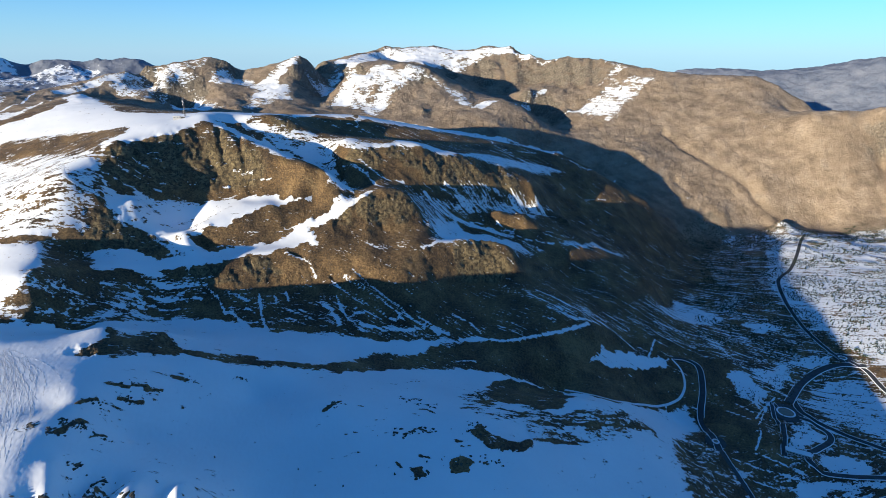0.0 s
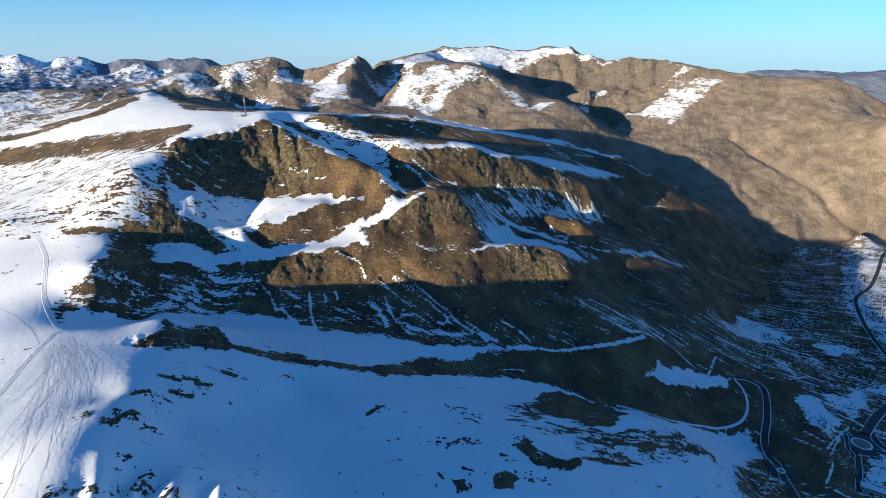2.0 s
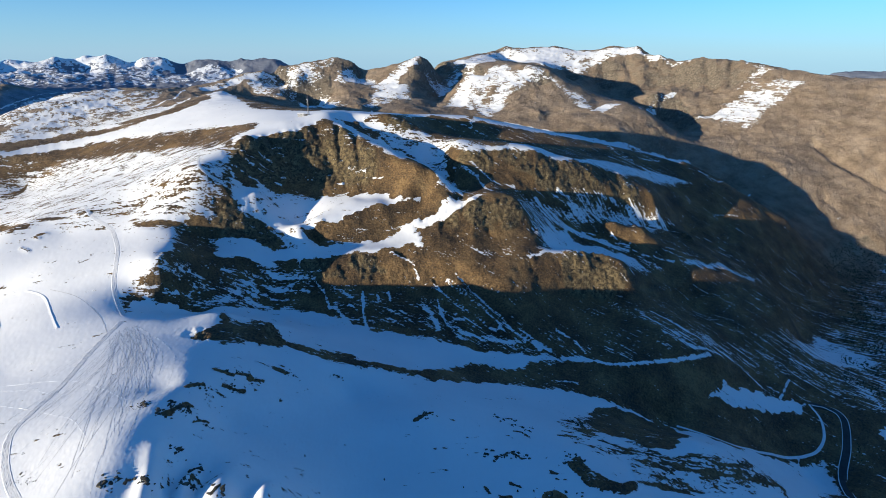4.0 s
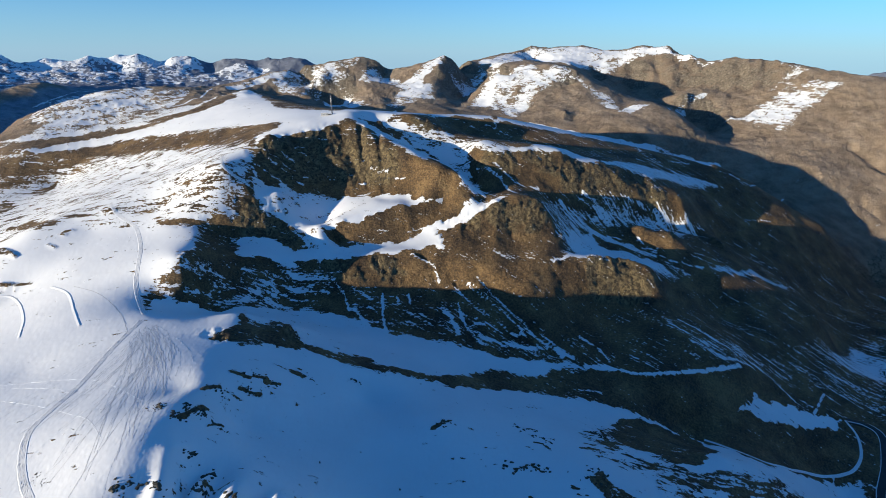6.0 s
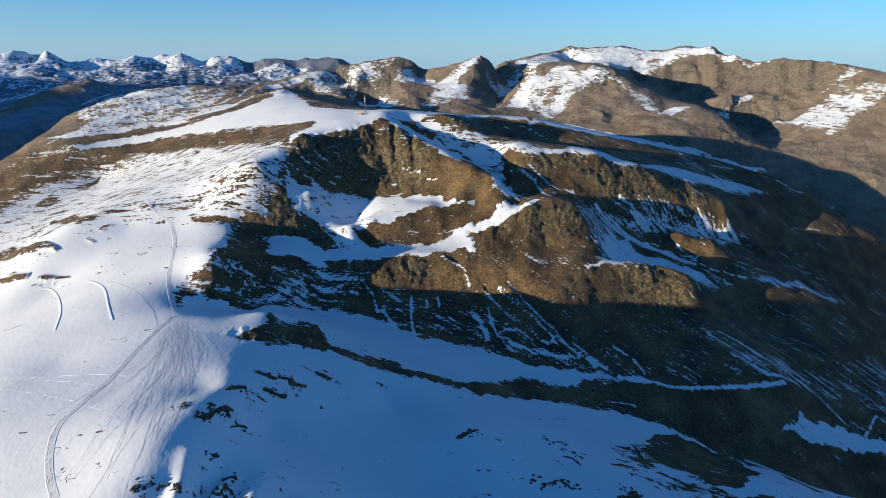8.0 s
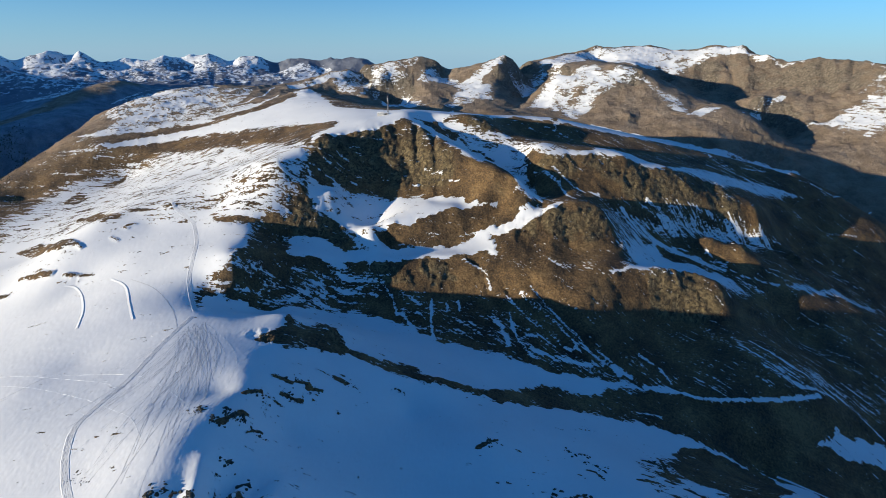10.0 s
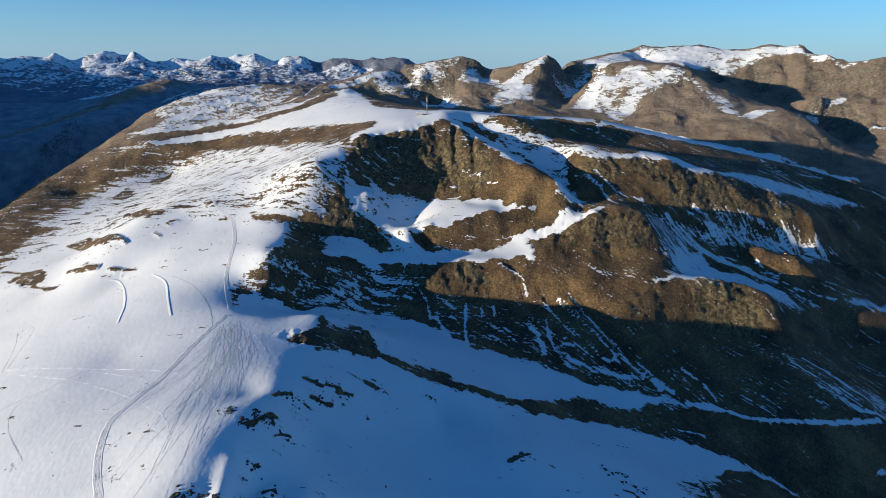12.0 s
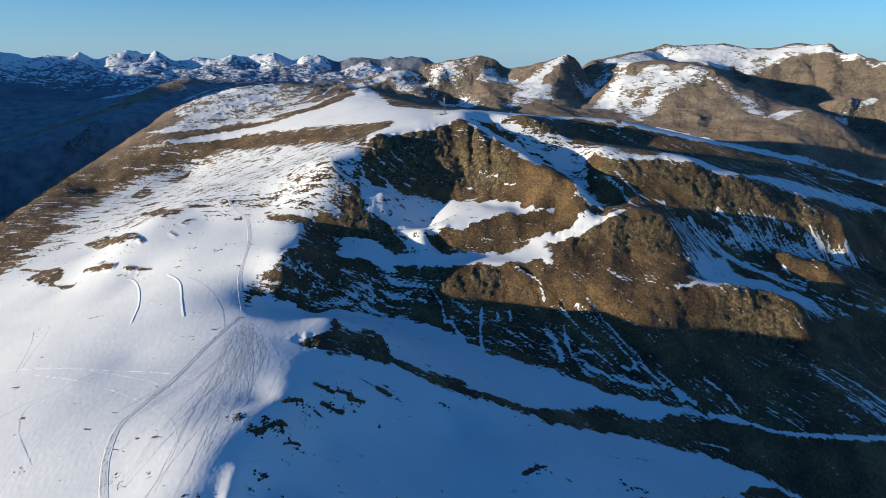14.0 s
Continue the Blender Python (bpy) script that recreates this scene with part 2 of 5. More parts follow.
MASSIF_NOTCH = [(-252, 2539, 532), (-226, 2481, 508), (-162, 2446, 518)]

SPUR_RIBS = [(-72, 2000, 455), (-57, 1891, 405), (-43, 1811, 361)]

CLIFF_RIBS = [(160, 2566, 497), (215, 2481, 440), (256, 2407, 399)]

CLIFF_RIBS_B = [(292, 2594, 529), (305, 2482, 463), (275, 2415, 413)]

CLIFF_RIBS_C = [(374, 2583, 534), (362, 2504, 484), (340, 2447, 444)]

FAR_SPURS = [(-3327, 2417, 548), (-3205, 2258, 487), (-3076, 2091, 423), (-2923, 1865, 371)]

FAR_SPURS_B = [(-3220, 2529, 542), (-3059, 2460, 485), (-2922, 2392, 431), (-2762, 2351, 398)]

FAR_SPURS_C = [(-3499, 2226, 532), (-3382, 2072, 476), (-3179, 1822, 411)]

FAR_SPURS_D = [(-2889, 2826, 525), (-2786, 2628, 458), (-2728, 2408, 403)]

FAR_SPURS_E = [(-2681, 2989, 532), (-2559, 2924, 472), (-2360, 2832, 407)]

FAR_SPURS_F = [(-2437, 3145, 522), (-2378, 2948, 439), (-2267, 2780, 378)]

FAR_SPURS_G = [(-2192, 3276, 511), (-2074, 3174, 455), (-2027, 3025, 400)]
BROWN_EAST = [(1254, 1868, 360), (1352, 1861, 363), (1462, 1840, 372), (1592, 1796, 384)]
HUT_RIB = [(-388, 1109, 440), (-346, 1109, 438), (-312, 1113, 427), (-280, 1116, 411)]
SNOW_DOME = [(-1028, 1495, 440), (-969, 1505, 453), (-922, 1500, 440), (-857, 1452, 422)]
SHADE_VALE = [(-961, 1670, 419), (-838, 1647, 407), (-726, 1656, 403), (-647, 1647, 399)]


def behind(line, away, drop):
    """The far side of a crest: the same line, further off and lower."""
    out = []
    for x, y, z in line:
        k = 1 + away / math.hypot(x, y)
        out.append((round(x * k), round(y * k), z - drop))
    return out


SNOW_RIDGE_BACK = behind(SNOW_RIDGE[1:-2], 130, 75)
MASSIF_BACK = behind(MASSIF_CREST[2:], 120, 50)
FAR_RANGE_BACK = behind(FAR_RANGE, 200, 110)

LINES = [PLATEAU_RIM, HOOK_CREST, RIM_NORTH, HOOK_HOLLOW, NEAR_SPUR, CRAG_TOP, CRAG_FOOT, HUT_CREST, HUT_TOP, GULLY_WEST,
         UPPER_BENCH, BAND_TOP, BAND_FOOT, MID_BENCH, KNOLL_TOP, KNOLL_SIDE, LOWER_HILL_TOP, LOWER_HILL_SIDE, HOLLOW,
         SPUR_CREST, SPUR_FOOT, GORGE, HOOK_SIDE, KNOB_TOPS, KNOB_TOPS_B, KNOB_TOPS_C, PEAK_A_RIB, PEAK_B_RIB, MASSIF_RIB,
         FAR_RANGE, WEST_SPUR, UNSEEN_WEST_RIDGE, SNOW_RIDGE, MASSIF_CREST, MASSIF_EAST, EAST_RANGE, MID_SPUR, PLATEAU_EDGE,
         CRAG_FACE, DARK_CRAG, HUMMOCK_TOP, HUMMOCK_FOOT, LEDGE, PEAK_B_HOLLOW, PEAK_A_FLANK, LEFT_SPUR, LEFT_HOLLOW, SPUR_RIBS, CLIFF_RIBS, CLIFF_RIBS_B, CLIFF_RIBS_C, RIDGE_C, FAR_SPURS, FAR_SPURS_B, FAR_SPURS_C, FAR_SPURS_D, FAR_SPURS_E, FAR_SPURS_F, FAR_SPURS_G,
         BROWN_EAST, HUT_RIB, SNOW_DOME, SHADE_VALE, SNOW_RIDGE_BACK, MASSIF_BACK, FAR_RANGE_BACK]
SPOTS = [PLATEAU, PLATEAU_FAR, NEAR_SPUR_BACK, SNOW_BENCH, BASIN_WEST, SLOPE_EAST, NEAR_BOWL, BOWL_EAST, VALLEY_FLOOR,
         VALLEY_SIDE, EAST_RANGE_FOOT, MID_VALLEY, BROWN_SLOPE, BROWN_FOOT, SNOW_RIDGE_FOOT, PLATEAU_END, WEST_VALLEY,
         CREST_BACK, OUTER, BEYOND, LUMP_GAPS, MID_VALLEY_DEEP, FAR_RANGE_FACE, WEST_SPUR_FOOT, KNOB_LOW, PEAK_A_HOLLOW, MASSIF_CORRIE, MASSIF_CLIFF, PLATEAU_SKIRT, BAND_LEFT,
         SPUR_FACE, PEAK_B_FACE, KNOLL_FACE, MID_VALE, MASSIF_NOTCH]


def anchors():
    """Points along the crest lines, every few dozen metres, and the single heights."""
    pts = []
    for line in LINES:
        for (ax, ay, az), (bx, by, bz) in zip(line, line[1:]):
            length = math.dist((ax, ay), (bx, by))
            n = max(1, round(length / max(22.0, 0.035 * math.hypot(ax, ay))))
            for i in range(n):
                f = i / n
                pts.append((ax + (bx - ax) * f, ay + (by - ay) * f, az + (bz - az) * f))
        pts.append(line[-1])
    for spot in SPOTS:
        pts += spot
    keep = []
    for p in pts:
        if all((p[0] - q[0]) ** 2 + (p[1] - q[1]) ** 2 > 64 for q in keep):
            keep.append(p)
    return np.array(keep, float)


ANCHORS = anchors()


def solve_shape():
    c = ANCHORS[:, :2] / 1000
    d = np.sqrt(((c[:, None] - c[None]) ** 2).sum(-1) + 1e-4)
    n = len(c)
    a = np.zeros((n + 3, n + 3))
    level = set((p[0], p[1]) for p in PLATEAU)
    a[:n, :n] = d - np.diag([0.02 if (x, y) in level else 0.0015 for x, y in ANCHORS[:, :2]])
    a[:n, n], a[:n, n + 1:] = 1, c
    a[n:, :n] = a[:n, n:].T
    b = np.concatenate([ANCHORS[:, 2], np.zeros(3)])
    return np.linalg.solve(a, b)


SHAPE = solve_shape()


def shape(x, y):
    """The broad height of the land and its slope, by a stretched sheet through the anchors."""
    x, y = np.asarray(x, float).ravel() / 1000, np.asarray(y, float).ravel() / 1000
    n = len(ANCHORS)
    c, w = ANCHORS[:, :2].astype(np.float32) / 1000, SHAPE[:n].astype(np.float32)
    h, gx, gy = np.empty_like(x), np.empty_like(x), np.empty_like(x)
    for i in range(0, len(x), 20000):
        dx = x[i:i + 20000, None].astype(np.float32) - c[None, :, 0]
        dy = y[i:i + 20000, None].astype(np.float32) - c[None, :, 1]
        d = np.sqrt(dx * dx + dy * dy + np.float32(1e-4))
        h[i:i + 20000] = d @ w
        q = w / d
        gx[i:i + 20000], gy[i:i + 20000] = (dx * q).sum(1), (dy * q).sum(1)
    h += SHAPE[n] + SHAPE[n + 1] * x + SHAPE[n + 2] * y
    return h, (gx + SHAPE[n + 1]) / 1000, (gy + SHAPE[n + 2]) / 1000


GRID = np.random.RandomState(7).rand(256, 256) * 2 * np.pi
GX, GY = np.cos(GRID), np.sin(GRID)


def perlin(x, y):
    xi, yi = np.floor(x).astype(np.int64), np.floor(y).astype(np.int64)
    fx, fy = x - xi, y - yi
    u, v = fx ** 3 * (fx * (fx * 6 - 15) + 10), fy ** 3 * (fy * (fy * 6 - 15) + 10)

    def corner(i, j):
        a, b = (xi + i) & 255, (yi + j) & 255
        return GX[a, b] * (fx - i) + GY[a, b] * (fy - j)
    top = corner(0, 0) * (1 - u) + corner(1, 0) * u
    low = corner(0, 1) * (1 - u) + corner(1, 1) * u
    return (top * (1 - v) + low * v) * 1.5


def fbm(x, y, size, octaves, gain=0.5, ridged=False):
    total, amp = np.zeros_like(x), 1.0
    for i in range(octaves):
        n = perlin(x / size + 17.3 * i, y / size - 9.1 * i)
        total += amp * ((0.27 - np.abs(n)) * 1.6 if ridged else n)
        size, amp = size * 0.5, amp * gain
    return total


def smooth(a, b, v):
    f = np.clip((v - a) / (b - a), 0, 1)
    return f * f * (3 - 2 * f)


# ---- snow fields in plan, with the cover (1 full, 0 broken, -1 none) and the width of their fringe ----
NEAR_SNOW = [(-1000, -600), (1000, -600), (700, 300), (450, 560), (220, 600), (60, 480), (-250, 430), (-500, 420), (-1000, 300)]
BOWL_SNOW = [(-404, 441), (-352, 457), (-323, 457), (-292, 488), (-274, 502), (-257, 508), (-226, 511), (-203, 518), (-181, 529), (-148, 546), (-124, 553), (-90, 579), (-53, 609), (-7, 624), (26, 631), (94, 654), (145, 672), (187, 651), (232, 636), (302, 686), (379, 716), (411, 613), (-219, 228)]
PLATEAU_SNOW = [(-907, 423), (-990, 494), (-974, 575), (-750, 560), (-717, 634), (-634, 667), (-539, 696), (-479, 577), (-499, 547), (-497, 525), (-463, 501), (-410, 552), (-366, 432), (-305, 380), (-275, 302), (-253, 294), (-222, 248), (-445, 168), (-1018, 358)]
PLATEAU_STREAKS = [(-1020, 509), (-1121, 662), (-1218, 847), (-1197, 988), (-1081, 1060), (-749, 995), (-545, 861), (-526, 798), (-517, 769), (-544, 718), (-539, 696), (-634, 667), (-717, 634), (-750, 560), (-974, 575)]
WEST_BROWN = [(-1188, 597), (-1210, 630), (-1381, 891), (-1327, 981), (-1200, 1046), (-1026, 1103), (-741, 1065), (-654, 1022), (-672, 970), (-888, 1011), (-1054, 1034), (-1154, 1000), (-1191, 901), (-1152, 776), (-1099, 649), (-1099, 587)]
DOME_STREAKS = [(-1323, 1012), (-1312, 1148), (-1201, 1290), (-1001, 1319), (-1034, 1526), (-971, 1280), (-1071, 1215), (-1255, 1097)]
CREST_SNOW = [(-1018, 1504), (-998, 1566), (-680, 1176), (-499, 1122), (-567, 1657), (-333, 1200), (-388, 1086), (-441, 1049), (-478, 981), (-525, 941), (-539, 869), (-594, 936), (-571, 1018), (-685, 1070)]
CREST_TONGUE = [(-1009, 1586), (-907, 1390), (-908, 1288), (-936, 1228), (-992, 1205), (-1035, 1166), (-1102, 1155), (-1170, 1105), (-1239, 1023), (-1240, 1006), (-1148, 1083), (-1062, 1114), (-986, 1114), (-860, 1090), (-746, 1065), (-657, 1042), (-583, 1030), (-615, 1131), (-660, 1160), (-779, 1275)]
CREST_SECOND = [(-1401, 1047), (-1289, 1066), (-1240, 1114), (-1208, 1182), (-1114, 1211), (-1029, 1204), (-1078, 1193), (-1160, 1174), (-1224, 1099), (-1269, 1049)]
STRIP_BROWN = [(-1228, 1013), (-1143, 1078), (-1030, 1100), (-842, 1067), (-665, 1033), (-574, 1015), (-562, 976), (-592, 925), (-669, 960), (-785, 996), (-902, 1021), (-1088, 1061), (-1191, 1013)]
GULLY_SNOW = [(-449, 1048), (-419, 1058), (-379, 1042), (-359, 1050), (-336, 1064), (-318, 1064), (-280, 1052), (-250, 1062), (-210, 1038), (-184, 1015), (-151, 948), (-175, 918), (-193, 929), (-230, 984), (-267, 1046), (-269, 957), (-300, 955), (-318, 977), (-366, 1006), (-415, 1029), (-446, 1037)]
BAND_SNOW = [(34, 1171), (109, 1295), (146, 1299), (215, 1375), (292, 1389), (318, 1396), (264, 1359), (208, 1310), (136, 1202), (90, 1187)]
CREST_STRIP = [(-330, 1188), (-389, 1706), (-199, 1274), (-169, 1737), (-34, 1723), (61, 1700), (138, 1687), (218, 1722), (301, 1756), (392, 1784), (300, 1458), (251, 1466), (217, 1704), (117, 1442), (49, 1401), (-27, 1365), (-128, 1326), (-201, 1297), (-285, 1259)]
BASIN_SNOW = [(-414, 811), (-387, 782), (-371, 774), (-344, 765), (-358, 736), (-401, 710), (-467, 671), (-492, 716), (-434, 737), (-394, 753), (-419, 773)]
UPPER_BASIN = [(-525, 819), (-501, 811), (-478, 831), (-448, 861), (-403, 875), (-354, 896), (-339, 885), (-365, 836), (-392, 779), (-436, 776), (-469, 771), (-502, 777)]
BENCH_SNOW = [(-396, 778), (-375, 814), (-358, 845), (-344, 884), (-325, 901), (-285, 905), (-248, 894), (-222, 910), (-225, 903), (-255, 886), (-280, 873), (-299, 859), (-317, 840), (-329, 820), (-352, 804)]
SADDLE_SNOW = [(-374, 729), (-352, 762), (-316, 787), (-277, 807), (-256, 830), (-234, 852), (-224, 863), (-197, 886), (-166, 916), (-122, 938), (-127, 907), (-152, 895), (-174, 868), (-190, 859), (-220, 851), (-202, 819), (-189, 804), (-223, 811), (-244, 794), (-281, 770), (-327, 746), (-356, 731)]
MID_SNOW = [(-61, 1015), (-20, 1037), (19, 1061), (51, 1077), (8, 1064), (49, 1098), (103, 1120), (159, 1144), (217, 1164), (239, 1171), (202, 1131), (152, 1074), (105, 1094), (63, 1058), (21, 1029), (13, 1005), (32, 993), (52, 980), (91, 996), (129, 989), (177, 1000), (212, 1010), (187, 993), (120, 913), (91, 976), (49, 896), (5, 876), (-11, 883), (-22, 912), (-43, 927), (-60, 942)]
HOLLOW_SNOW = [(-413, 583), (-380, 634), (-355, 648), (-325, 657), (-293, 661), (-249, 653), (-230, 643), (-194, 652), (-165, 660), (-142, 660), (-113, 666), (-83, 669), (-47, 682), (-11, 692), (24, 702), (53, 710), (90, 713), (112, 721), (90, 710), (53, 705), (10, 688), (-18, 679), (-27, 665), (-51, 651), (-85, 636), (-109, 613), (-119, 593), (-140, 566), (-164, 554), (-187, 544), (-205, 540), (-218, 553), (-228, 547), (-247, 527), (-265, 524), (-281, 515), (-337, 564), (-342, 514)]
RIM_SHADE_SNOW = [(-489, 537), (-463, 552), (-439, 572), (-403, 573), (-384, 504), (-427, 493), (-478, 519)]
HOOK_SNOW = [(-479, 517), (-452, 520), (-433, 564), (-415, 585), (-388, 581), (-350, 496), (-357, 468), (-354, 446), (-393, 429)]
RIM_STREAKS = [(-499, 541), (-484, 583), (-475, 610), (-449, 615), (-417, 628), (-380, 634), (-417, 589), (-452, 571), (-473, 546)]
GULLY_STREAKS = [(-311, 703), (-148, 757), (-90, 755), (-22, 729), (24, 702), (-92, 678), (-196, 661), (-291, 655)]
MEADOW_PATCH = [(227, 723), (257, 766), (298, 776), (392, 797), (358, 778), (276, 744)]
VALLEY_STREAKS = [(142, 830), (303, 863), (516, 1070), (432, 868), (363, 848), (292, 820), (206, 788)]
VALLEY_SNOW = [(253, 824), (512, 1075), (633, 1177), (723, 1399), (877, 1590), (1009, 1581), (1315, 1537), (1390, 1383), (655, 535), (249, 382), (298, 580), (503, 813), (419, 853)]
DARK_MEADOW = [(12, 685), (97, 716), (201, 762), (276, 794), (248, 758), (383, 814), (381, 793), (398, 761), (369, 722), (251, 648), (174, 663), (90, 647), (27, 648)]
MEADOW_SNOW = [(226, 727), (254, 764), (315, 790), (391, 813), (375, 791), (283, 748)]
SCRUB_ZONE = [(17, 538), (60, 601), (124, 528), (196, 570), (259, 593), (221, 526), (142, 474), (104, 485), (30, 485)]
SCRUB_A = [(65, 621), (81, 635), (111, 645), (134, 648), (153, 668), (173, 656), (175, 609), (146, 549), (112, 531), (89, 537), (64, 543), (53, 564)]
SCRUB_B = [(26, 450), (40, 458), (48, 450), (60, 443), (76, 445), (95, 461), (89, 443), (60, 427), (41, 430), (34, 440)]
SCRUB_C = [(9, 405), (18, 412), (31, 408), (25, 394), (9, 389)]
SCRUB_D = [(-29, 390), (-20, 395), (-13, 381), (-25, 375)]
GULLY_WIDE = [(-374, 1094), (-316, 1098), (-283, 1102), (-235, 1093), (-216, 1068), (-213, 1048), (-189, 997), (-190, 942), (-236, 1054), (-278, 1060), (-324, 1067), (-371, 1067), (-417, 1081)]
GULLY_SNOW_HIGH = [(-288, 1125), (-239, 1118), (-189, 1089), (-146, 1090), (-103, 1103), (-183, 1057), (-216, 1063), (-190, 1039), (-228, 1064), (-253, 1080), (-288, 1076), (-321, 1079), (-293, 1096)]
BAND_CREST_SNOW = [(-183, 1058), (-104, 1113), (-67, 1213), (-20, 1156), (34, 1171), (23, 1145), (-19, 1130), (-61, 1112), (-103, 1094), (-171, 1053)]
MID_SNOW_FULL = [(-11, 980), (23, 1018), (42, 983), (91, 992), (149, 995), (128, 971), (71, 963), (5, 879), (-8, 915)]
KNOLL_STRIP = [(-41, 846), (-2, 877), (51, 952), (71, 967), (5, 874), (-35, 843)]
KNOB_SNOW = [(229, 1037), (263, 1065), (309, 1099), (352, 1136), (402, 1161), (427, 1172), (355, 1083), (316, 1081), (259, 1042)]
VALLEY_SUNNY = [(993, 1588), (1329, 1557), (1390, 1383), (848, 762), (788, 841), (753, 920), (739, 1043), (753, 1150)]
VALLEY_BARE = [(398, 827), (503, 833), (476, 756), (489, 704), (438, 611), (397, 616), (391, 688), (419, 789)]
JUNCTION_BARE = [(512, 743), (586, 781), (656, 831), (705, 846), (752, 835), (679, 805), (615, 780), (575, 732), (492, 620), (444, 616)]
SOUTH_BARE = [(389, 608), (435, 613), (506, 611), (485, 575), (449, 540), (367, 515)]
TONGUE_SNOW = [(495, 805), (518, 803), (529, 767), (541, 767), (495, 714), (494, 738), (476, 756)]
WEDGE_SNOW = [(538, 821), (625, 846), (567, 774), (548, 780)]
LOOP_SNOW = [(530, 683), (554, 685), (569, 664), (532, 637), (497, 629)]
FIELD_SNOW = [(620, 780), (703, 812), (729, 759), (732, 702), (686, 644), (622, 694), (597, 734)]
CORNER_SNOW = [(522, 610), (566, 626), (598, 609), (584, 594), (530, 596)]
VERGE_SNOW = [(475, 572), (543, 580), (620, 581), (615, 575), (517, 565), (465, 541), (457, 556)]
ARM_SNOW = [(632, 859), (682, 874), (718, 874), (702, 856), (654, 844)]
WEST_MEADOW_SNOW = [(408, 943), (514, 1081), (550, 1048), (576, 1004), (535, 965), (455, 944)]
BANK_SNOW = [(594, 970), (661, 989), (681, 964), (627, 947)]
SCRUB_BAND = [(92, 517), (150, 539), (273, 592), (277, 569), (210, 531), (131, 474), (88, 452)]
RIM_SNOW = [(-676, 770), (-620, 817), (-575, 852), (-526, 820), (-513, 781), (-532, 749), (-554, 721), (-603, 717)]
PEAK_A_SNOW = [(-939, 1854), (-885, 1888), (-799, 1929), (-808, 1889), (-844, 1859), (-797, 1863), (-817, 1818), (-864, 1781), (-881, 1731), (-913, 1822)]
PEAK_A_SHADE = [(-765, 1895), (-722, 1948), (-638, 1918), (-637, 1884), (-723, 1840), (-758, 1853)]
PEAK_B_SNOW = [(-640, 1863), (-584, 1977), (-552, 2021), (-513, 2038), (-516, 2013), (-554, 1945), (-557, 1856)]
PEAK_B_LOW = [(-598, 1663), (-606, 1854), (-521, 1901), (-493, 1801), (-537, 1759)]
PEAK_B_SHADE = [(-488, 2003), (-401, 2180), (-363, 2148), (-400, 1982), (-459, 1973)]
MASSIF_SNOW = [(-351, 2395), (-260, 2589), (-167, 2621), (-39, 2670), (91, 2672), (224, 2675), (299, 2666), (320, 2643), (223, 2616), (149, 2583), (63, 2491), (17, 2519), (-83, 2419), (-150, 2439), (-222, 2494), (-266, 2554)]
DOME_SNOW = [(-267, 1777), (-235, 1913), (-193, 1996), (-125, 2044), (-69, 2057), (-53, 2040), (-118, 1990), (-165, 1930), (-197, 1841), (-222, 1765)]
CORRIE_SNOW = [(-368, 1829), (-357, 2006), (-268, 2133), (-210, 2154), (-173, 1988), (-239, 1934), (-285, 1829)]
SPUR_SNOW = [(91, 1863), (151, 1945), (192, 1940), (131, 1852)]
EAST_SNOW = [(555, 2150), (616, 2223), (691, 2292), (780, 2265), (829, 2242), (772, 2224), (746, 2172), (690, 2121), (610, 2028), (603, 2073)]
EAST_SNOW_LOW = [(460, 2113), (555, 2150), (608, 2098), (586, 2064), (516, 2111)]
EAST_RIDGE_SNOW = [(267, 2122), (362, 2226), (410, 2257), (342, 2184)]
WEST_VALLEY_HAZE_SNOW = [(-1350, 500), (-1700, 800), (-1850, 1150), (-2100, 1500), (-2500, 1900), (-3200, 2300), (-4300, 1500), (-4000, 300), (-2500, 100)]
FAR_SNOW = [(-3779, 1699), (-3726, 1945), (-3418, 2443), (-2574, 3315), (-879, 1930), (-2149, 3238), (-2480, 2749), (-2997, 2451), (-3327, 1989), (-3457, 1530)]
PEAK_A_LOW = [(-847, 1684), (-793, 1811), (-655, 1669), (-725, 1574)]
LEFT_HOLLOW_SNOW = [(-1036, 1754), (-954, 1841), (-898, 1770), (-874, 1679), (-936, 1684), (-981, 1693)]
LEFT_CREST_SNOW = [(-1118, 1612), (-1039, 1759), (-955, 1853), (-953, 1849), (-1024, 1732), (-1080, 1571)]
MASSIF_FLANK = [(-415, 2214), (-354, 2412), (-297, 2539), (-253, 2547), (-276, 2262), (-308, 2189), (-337, 2120), (-360, 2136), (-347, 2174), (-396, 2201)]
MASSIF_EDGE_SNOW = [(305, 2658), (429, 2572), (508, 2509), (504, 2502), (408, 2565), (319, 2621)]
DOME_SHADE_SNOW = [(-39, 2033), (65, 1992), (99, 1865), (49, 1898), (-27, 2010)]
RIDGE_C_SNOW = [(249, 1928), (354, 2222), (412, 2251), (384, 2225), (317, 2164)]
EAST_SNOW_HIGH = [(624, 2271), (710, 2312), (747, 2337), (677, 2403), (659, 2399), (699, 2343)]
DARK_CRAG_BARE = [(-522, 749), (-498, 769), (-460, 770), (-436, 776), (-403, 754), (-415, 737), (-454, 739), (-491, 721)]
HUMMOCK_BARE = [(-386, 779), (-327, 817), (-294, 859), (-244, 884), (-229, 859), (-257, 834), (-309, 794), (-362, 783)]
PLATEAU_BROKEN = [(-1056, 675), (-1179, 816), (-1141, 982), (-1023, 1034), (-814, 994), (-535, 841), (-511, 778), (-509, 736), (-545, 702), (-590, 666), (-657, 677), (-766, 643)]
